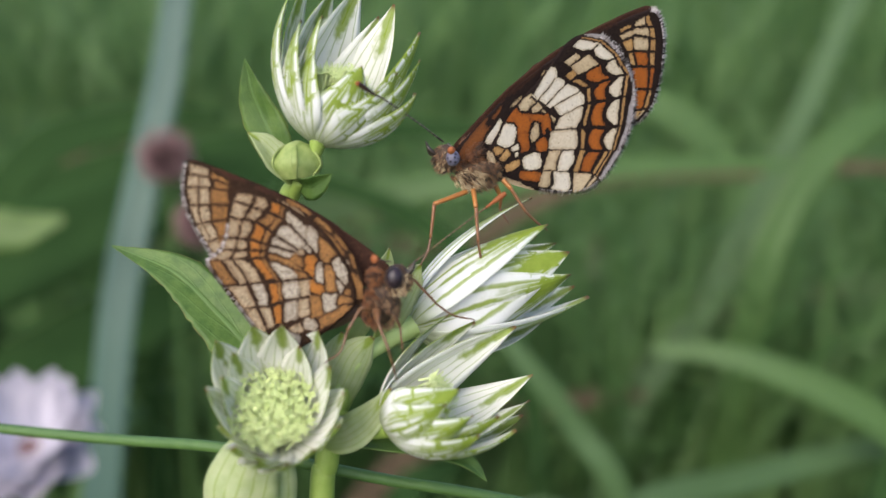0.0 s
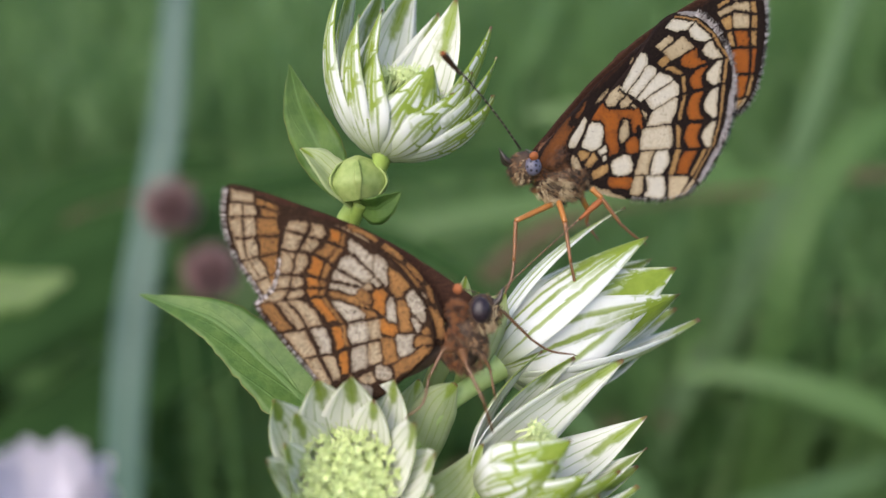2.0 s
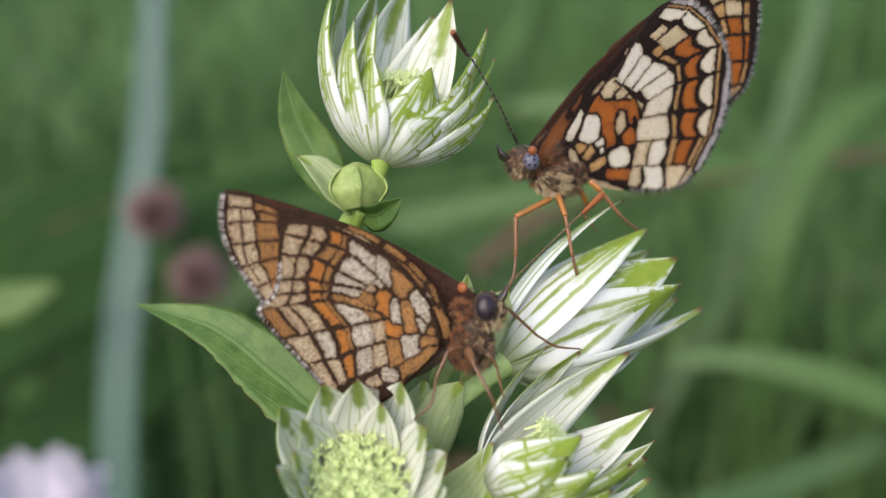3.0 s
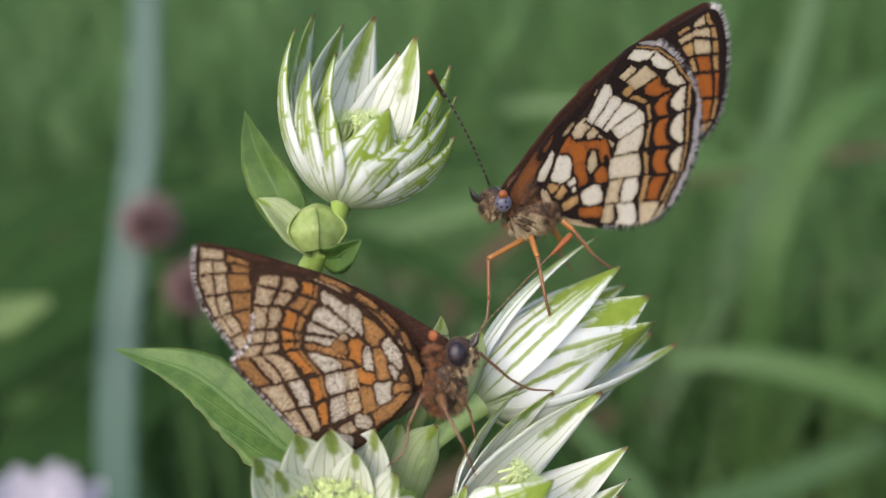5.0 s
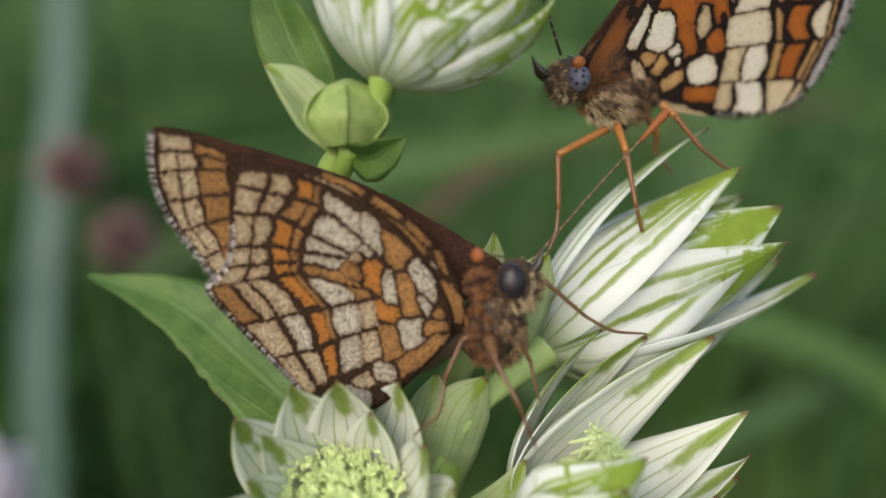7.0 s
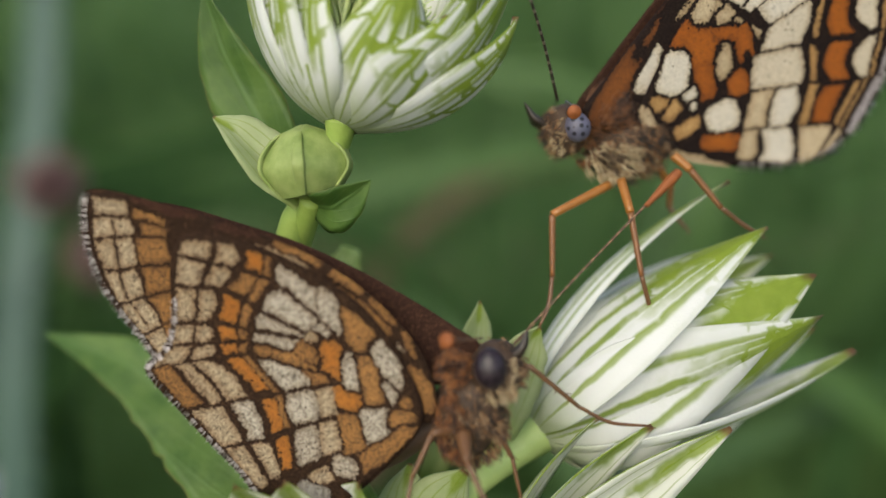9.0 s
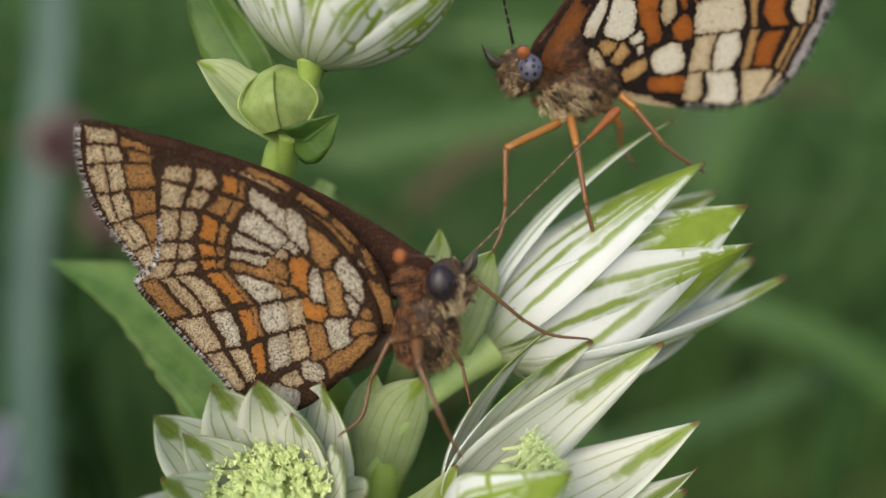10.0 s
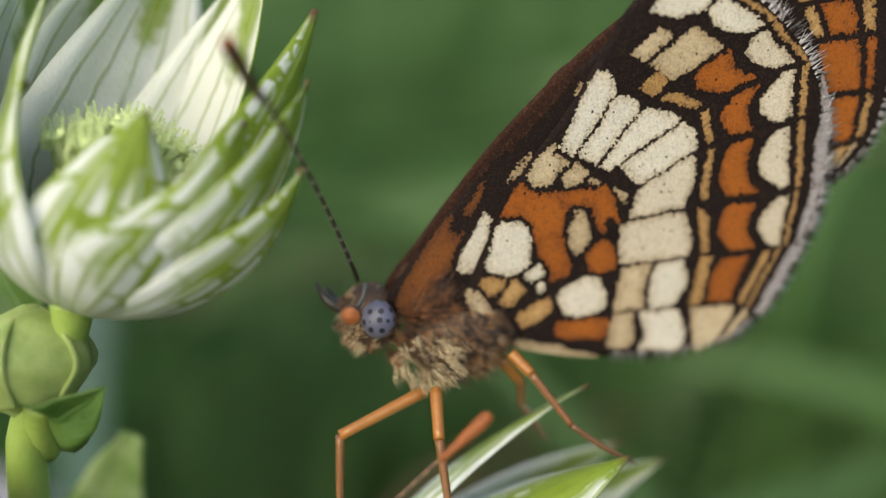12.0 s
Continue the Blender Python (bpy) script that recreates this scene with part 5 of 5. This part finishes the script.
loose_blade("broad blue-green grass blade standing behind the flowers", M_TEAL, [(-82, 262, 130), (-85.7, 250, 62), (-91, 245, 26), (-98, 238, -34), (-108, 250, -180), (-112, 300, -520)], (4.2, 5.2, 5.6, 5.8, 5.6, 5.0), 1.5)
loose_blade("pale leaning green grass blade", M_PALEBLADE, [(190, 335, 150), (139, 320, 46), (104, 310, -18), (60, 320, -120), (30, 360, -540)], (4, 5, 5.5, 5.5, 4), 1.9)
loose_blade("pale grass blade bent low", M_PALEBLADE, [(230, 310, -50), (181, 300, -66), (112, 280, -76), (58, 262, -85), (0, 270, -130), (-40, 330, -520)], (1, 4, 5, 5, 4.5, 4), 1.6)
loose_blade("dry brownish grass blade", M_DRY, [(260, 370, -4), (217, 360, -11), (140, 350, -21), (88, 340, -44), (40, 345, -140), (10, 400, -560)], (2, 4.5, 5, 4.5, 4, 4), 2.0)
loose_blade("pale green grass blade behind", M_PALEBLADE, [(6, 198, -8), (21, 200, -27), (34, 205, -44), (48, 210, -69), (70, 240, -160), (90, 320, -520)], (0.6, 2.6, 3.2, 3.4, 3.6, 3.6), 1.6)
loose_blade("reddish dry stalk in the grass", M_DRY, [(72, 384, 10), (70.5, 380, -22), (69, 380, -67), (64, 372, -108), (60, 420, -560)], (2, 5, 6, 6, 5), 2.2)
loose_blade("yellow-green leaf in the grass", M_YELLOWLEAF, [(-90, 190, 9), (-100, 190, 6), (-110, 190, 3), (-130, 200, -30), (-150, 300, -520)], (1, 4.5, 5, 4, 3), 1.7)


# Very dark matte green: shade among the grass, put into the blades' colour.
M_SHADEBLADE = stalk_material("shade_green_blade", (0.018, 0.045, 0.014), (0.034, 0.075, 0.022), 0.04, 0.2, 0.85, 0.06)
M_MIDBLADE = stalk_material("mid_green_blade", (0.052, 0.112, 0.026), (0.078, 0.150, 0.038), 0.04, 0.25)
M_BROWNBLADE = stalk_material("withered_brown_blade", (0.085, 0.062, 0.040), (0.130, 0.098, 0.062), 0.04, 0.15, 0.85, 0.15)
loose_blade("grass blade behind, coloured dark green to stand for shade", M_SHADEBLADE, [(-120, 560, 60), (-190, 540, 38), (-270, 530, 4), (-360, 540, -60), (-420, 620, -300)], (10, 24, 32, 30, 24), 0.74)
loose_blade("grass blade behind, coloured dark green to stand for shade", M_SHADEBLADE, [(-130, 600, -20), (-190, 580, -34), (-260, 570, -70), (-330, 580, -130), (-380, 640, -360)], (8, 22, 30, 28, 22), 0.70)
loose_blade("grass blade behind, coloured dark green to stand for shade", M_SHADEBLADE, [(330, 640, -70), (260, 620, -92), (170, 610, -130), (80, 620, -190), (30, 680, -420)], (6, 14, 19, 19, 15))
tussock = random.Random(77)
# The dark ones carry shade in their colour, the rest plain green and brown.
for kind, material, count, wide in (("grass blade behind, coloured dark green to stand for shade", M_SHADEBLADE, 16, 13.0), ("broad green grass blade far behind", M_MIDBLADE, 14, 12.0), ("withered brown grass blade far behind", M_BROWNBLADE, 6, 8.0)):
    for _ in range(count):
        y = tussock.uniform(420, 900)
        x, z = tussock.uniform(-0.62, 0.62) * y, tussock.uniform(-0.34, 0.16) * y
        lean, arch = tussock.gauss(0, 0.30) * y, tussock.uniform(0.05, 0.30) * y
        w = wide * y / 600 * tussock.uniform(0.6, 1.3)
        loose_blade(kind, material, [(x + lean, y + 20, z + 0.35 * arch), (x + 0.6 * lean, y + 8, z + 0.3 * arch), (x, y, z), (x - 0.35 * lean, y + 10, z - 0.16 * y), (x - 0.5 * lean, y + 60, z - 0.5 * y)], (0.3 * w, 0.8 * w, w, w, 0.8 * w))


def far_flower(label, base, radius, seed):
    """A many-bracted white flower head, well behind the others."""
    ob = place("masterwort_flower", base, label, "flower", "masterwort flowers")
    rnd, f = random.Random(seed), axis_frame((0, 0, 0), (0.15, -0.75, 0.6))
    me = bract_mesh(bract_line((radius * 0.92, 0, radius * 0.38), (0, 0, 1), 0.5, 1.0, 13), radius * 0.17, seed)
    me.materials.clear()
    me.materials.append(M_FARWHITE)
    me.materials.append(M_FARWHITE)
    for i in range(26):
        b = new("bract", me)
        b.parent = ob
        b.matrix_basis = in_mm(f @ pose(0, 0, 0.4 * (i % 3), rnd.uniform(-8, 8), -14 * (i % 3) + rnd.uniform(-6, 6), i * 360 / 26 + rnd.uniform(-4, 4)))
    bed = ball((0, 0, 1.5), (radius * 0.34, radius * 0.34, 2.0), (0, 0, 0), 3, 0.15, seed)
    bmesh.ops.transform(bed, matrix=Matrix.Translation(Vector(base)) @ f, verts=bed.verts)
    add("umbel_bed", bed, M_PINK, ob, "pink middle")
    x, y, z = base
    add("stalk", tube([(x, y + 2, z - 1), (x + 2, y + 10, z - 40), (x + 4, y + 80, z - 420)], (0.8, 0.9, 1.2), 20, 8), M_DIMSTEM, ob)
    return ob


far_flower("white and lilac masterwort flower far behind", (-134, 260, -63), 27, 31)


def clover(label, base, radius, seed):
    """A round pink flower head of many small pointed florets."""
    ob = place("clover_head", base, label, "flower", "pink flowers behind")
    rnd, bm = random.Random(seed), bmesh.new()
    for i in range(90):
        z = 1 - 2 * (i + 0.5) / 90
        a = i * 2.39996
        d = Vector((math.sqrt(1 - z * z) * math.cos(a), math.sqrt(1 - z * z) * math.sin(a), z))
        p = Vector(base) + d * radius * 0.3
        tube([p, p + d * radius * 0.4, p + d * radius * rnd.uniform(0.65, 0.8) + Vector((0, 0, radius * 0.12))], (0.7, 1.1, 0.3), 5, 5, bm)
    tagged(add("floret_ball", bm, M_PINK, ob), kind="stuff")
    x, y, z = base
    add("stalk", tube([(x, y, z - radius * 0.5), (x + 2, y + 10, z - 60), (x + 6, y + 90, z - 500)], (0.8, 0.9, 1.1), 16, 7), M_DIMSTEM, ob)


clover("dull pink clover head among the grass", (-122, 352, 43), 13, 41)
clover("dull pink clover head among the grass", (-107, 356, 14), 13, 42)


# ---- what moves ----
def motions():
    # the top flower sways on its stem: seconds, shift in millimetres, turn in degrees about x, y, z
    sway = [
        (0, -0.35, 2.20, 0.34, 0.0, 0.0, 0.0),
        (0.5, -0.40, 2.19, 0.45, -0.1, 0.2, 0.8),
        (1, -0.54, 2.20, 0.43, -0.2, 0.3, 1.5),
        (1.5, -0.58, 2.21, 0.57, -0.3, 0.5, 2.3),
        (2, -0.52, 2.18, 0.39, -0.4, 0.8, 3.1),
        (2.5, -0.54, 1.57, -0.18, -0.5, 1.2, 4.0),
        (3, -0.50, 1.80, -0.15, -0.8, 1.2, 3.4),
        (3.2, -0.62, 1.67, 0.13, -0.9, 1.3, 3.1),
        (4.8, -0.95, 0.80, -0.01, -1.6, 1.9, 1.3),
        (5, -1.02, 0.67, 0.10, -1.7, 1.9, 1.0),
        (5.5, -0.61, 0.16, 0.13, -2.0, 2.6, 0.6),
        (6, -0.62, -0.05, 0.15, -1.0, 3.9, 1.1),
        (6.5, 0.30, -0.85, 0.03, -0.1, 6.0, 1.9),
        (7, -0.34, -0.73, 0.03, 0.9, 7.3, 2.2),
        (7.2, -0.11, -1.47, -0.02, 0.7, 7.1, 2.6),
        (8.8, -0.11, -0.20, 0.18, -1.3, 2.4, 4.5),
        (9, -0.45, 0.67, 0.22, -1.5, 1.8, 4.7),
        (9.5, 0.14, 0.50, 0.11, -0.9, 0.8, 2.5),
        (10, 0.53, 0.75, 0.18, -0.4, 0.1, 0.3),
        (10.5, 0.47, 0.43, 0.39, 2.9, 2.3, 1.5),
        (11, 0.76, -0.06, 1.51, 6.1, 4.2, 2.5),
        (11.5, 0.66, -0.18, 1.23, 3.2, 3.4, 5.7),
        (12, 0.83, 0.27, 0.83, -0.2, 1.4, 5.2),
    ]
    pivot, home = Vector((-13, 72, 0)), ORIGIN[top_flower.name]
    turns = [(row[0], row[-1]) for row in PATH]
    for ob in (right_butterfly, left_butterfly, side_flower, front_flower, low_flower, plant, crossing):
        walk(ob, [(t, swing(turn) @ Matrix.Translation(ORIGIN[ob.name] * MM)) for t, turn in turns])
    rows = []
    for (t, x, y, z, *spin), (_, turn) in zip(sway, turns):
        about = Vector([radians(a) for a in spin])
        m = Matrix.Translation(pivot + Vector((x, y, z))) @ Matrix.Rotation(about.length, 4, about if about.length else Vector((0, 0, 1))) @ Matrix.Translation(home - pivot)
        rows.append((t, swing(turn) @ in_mm(m)))
    walk(top_flower, rows)
    # the lens follows the pair
    eyes = [(0.0, 71.0), (1.5, 70.0), (2.5, 67.5), (5.5, 67.5), (9.0, 68.0), (10.5, 68.0), (11.0, 68.8), (12.0, 68.8)]
    walk(focus, [(t, swing(dict(turns)[t]) @ Matrix.Translation(Vector((3.0, y, 6.0)) * MM)) for t, y in eyes])
    # the feeler that is raised, and the one that stays out in front: seconds and the place of the tip
    for ob, base, home, tips in (
        (right_feelers[0], R_BASE, ORIGIN[right_butterfly.name], [(0, -6.43, 62.3, 13.7), (1.6, -6.43, 62.3, 13.7), (2.1, -4.7, 62.4, 15.8), (2.5, -4.5, 62.4, 16.2), (3, -4.0, 62.5, 16.6), (5, -3.27, 62.6, 17.2), (11.5, -0.35, 61.7, 17.0), (12, -0.2, 61.7, 17.04)]),
        (left_feelers[0], L_BASE, ORIGIN[left_butterfly.name], [(0, 5.0, 66.6, 5.1), (1.5, 5.1, 66.6, 5.5), (2.5, 5.6, 66.6, 5.6), (5.0, 5.4, 66.6, 5.7), (6.5, 5.0, 66.6, 6.0), (9.0, 4.9, 66.6, 5.7), (12.0, 5.3, 66.6, 5.6)]),
    ):
        rows = []
        for t, *tip in tips:
            turn = (Vector(tip) - Vector(base)).to_track_quat("Z", "Y").to_matrix().to_4x4()
            rows.append((t, Matrix.Translation((Vector(base) - home) * MM) @ turn))
        walk(ob, rows)


motions()
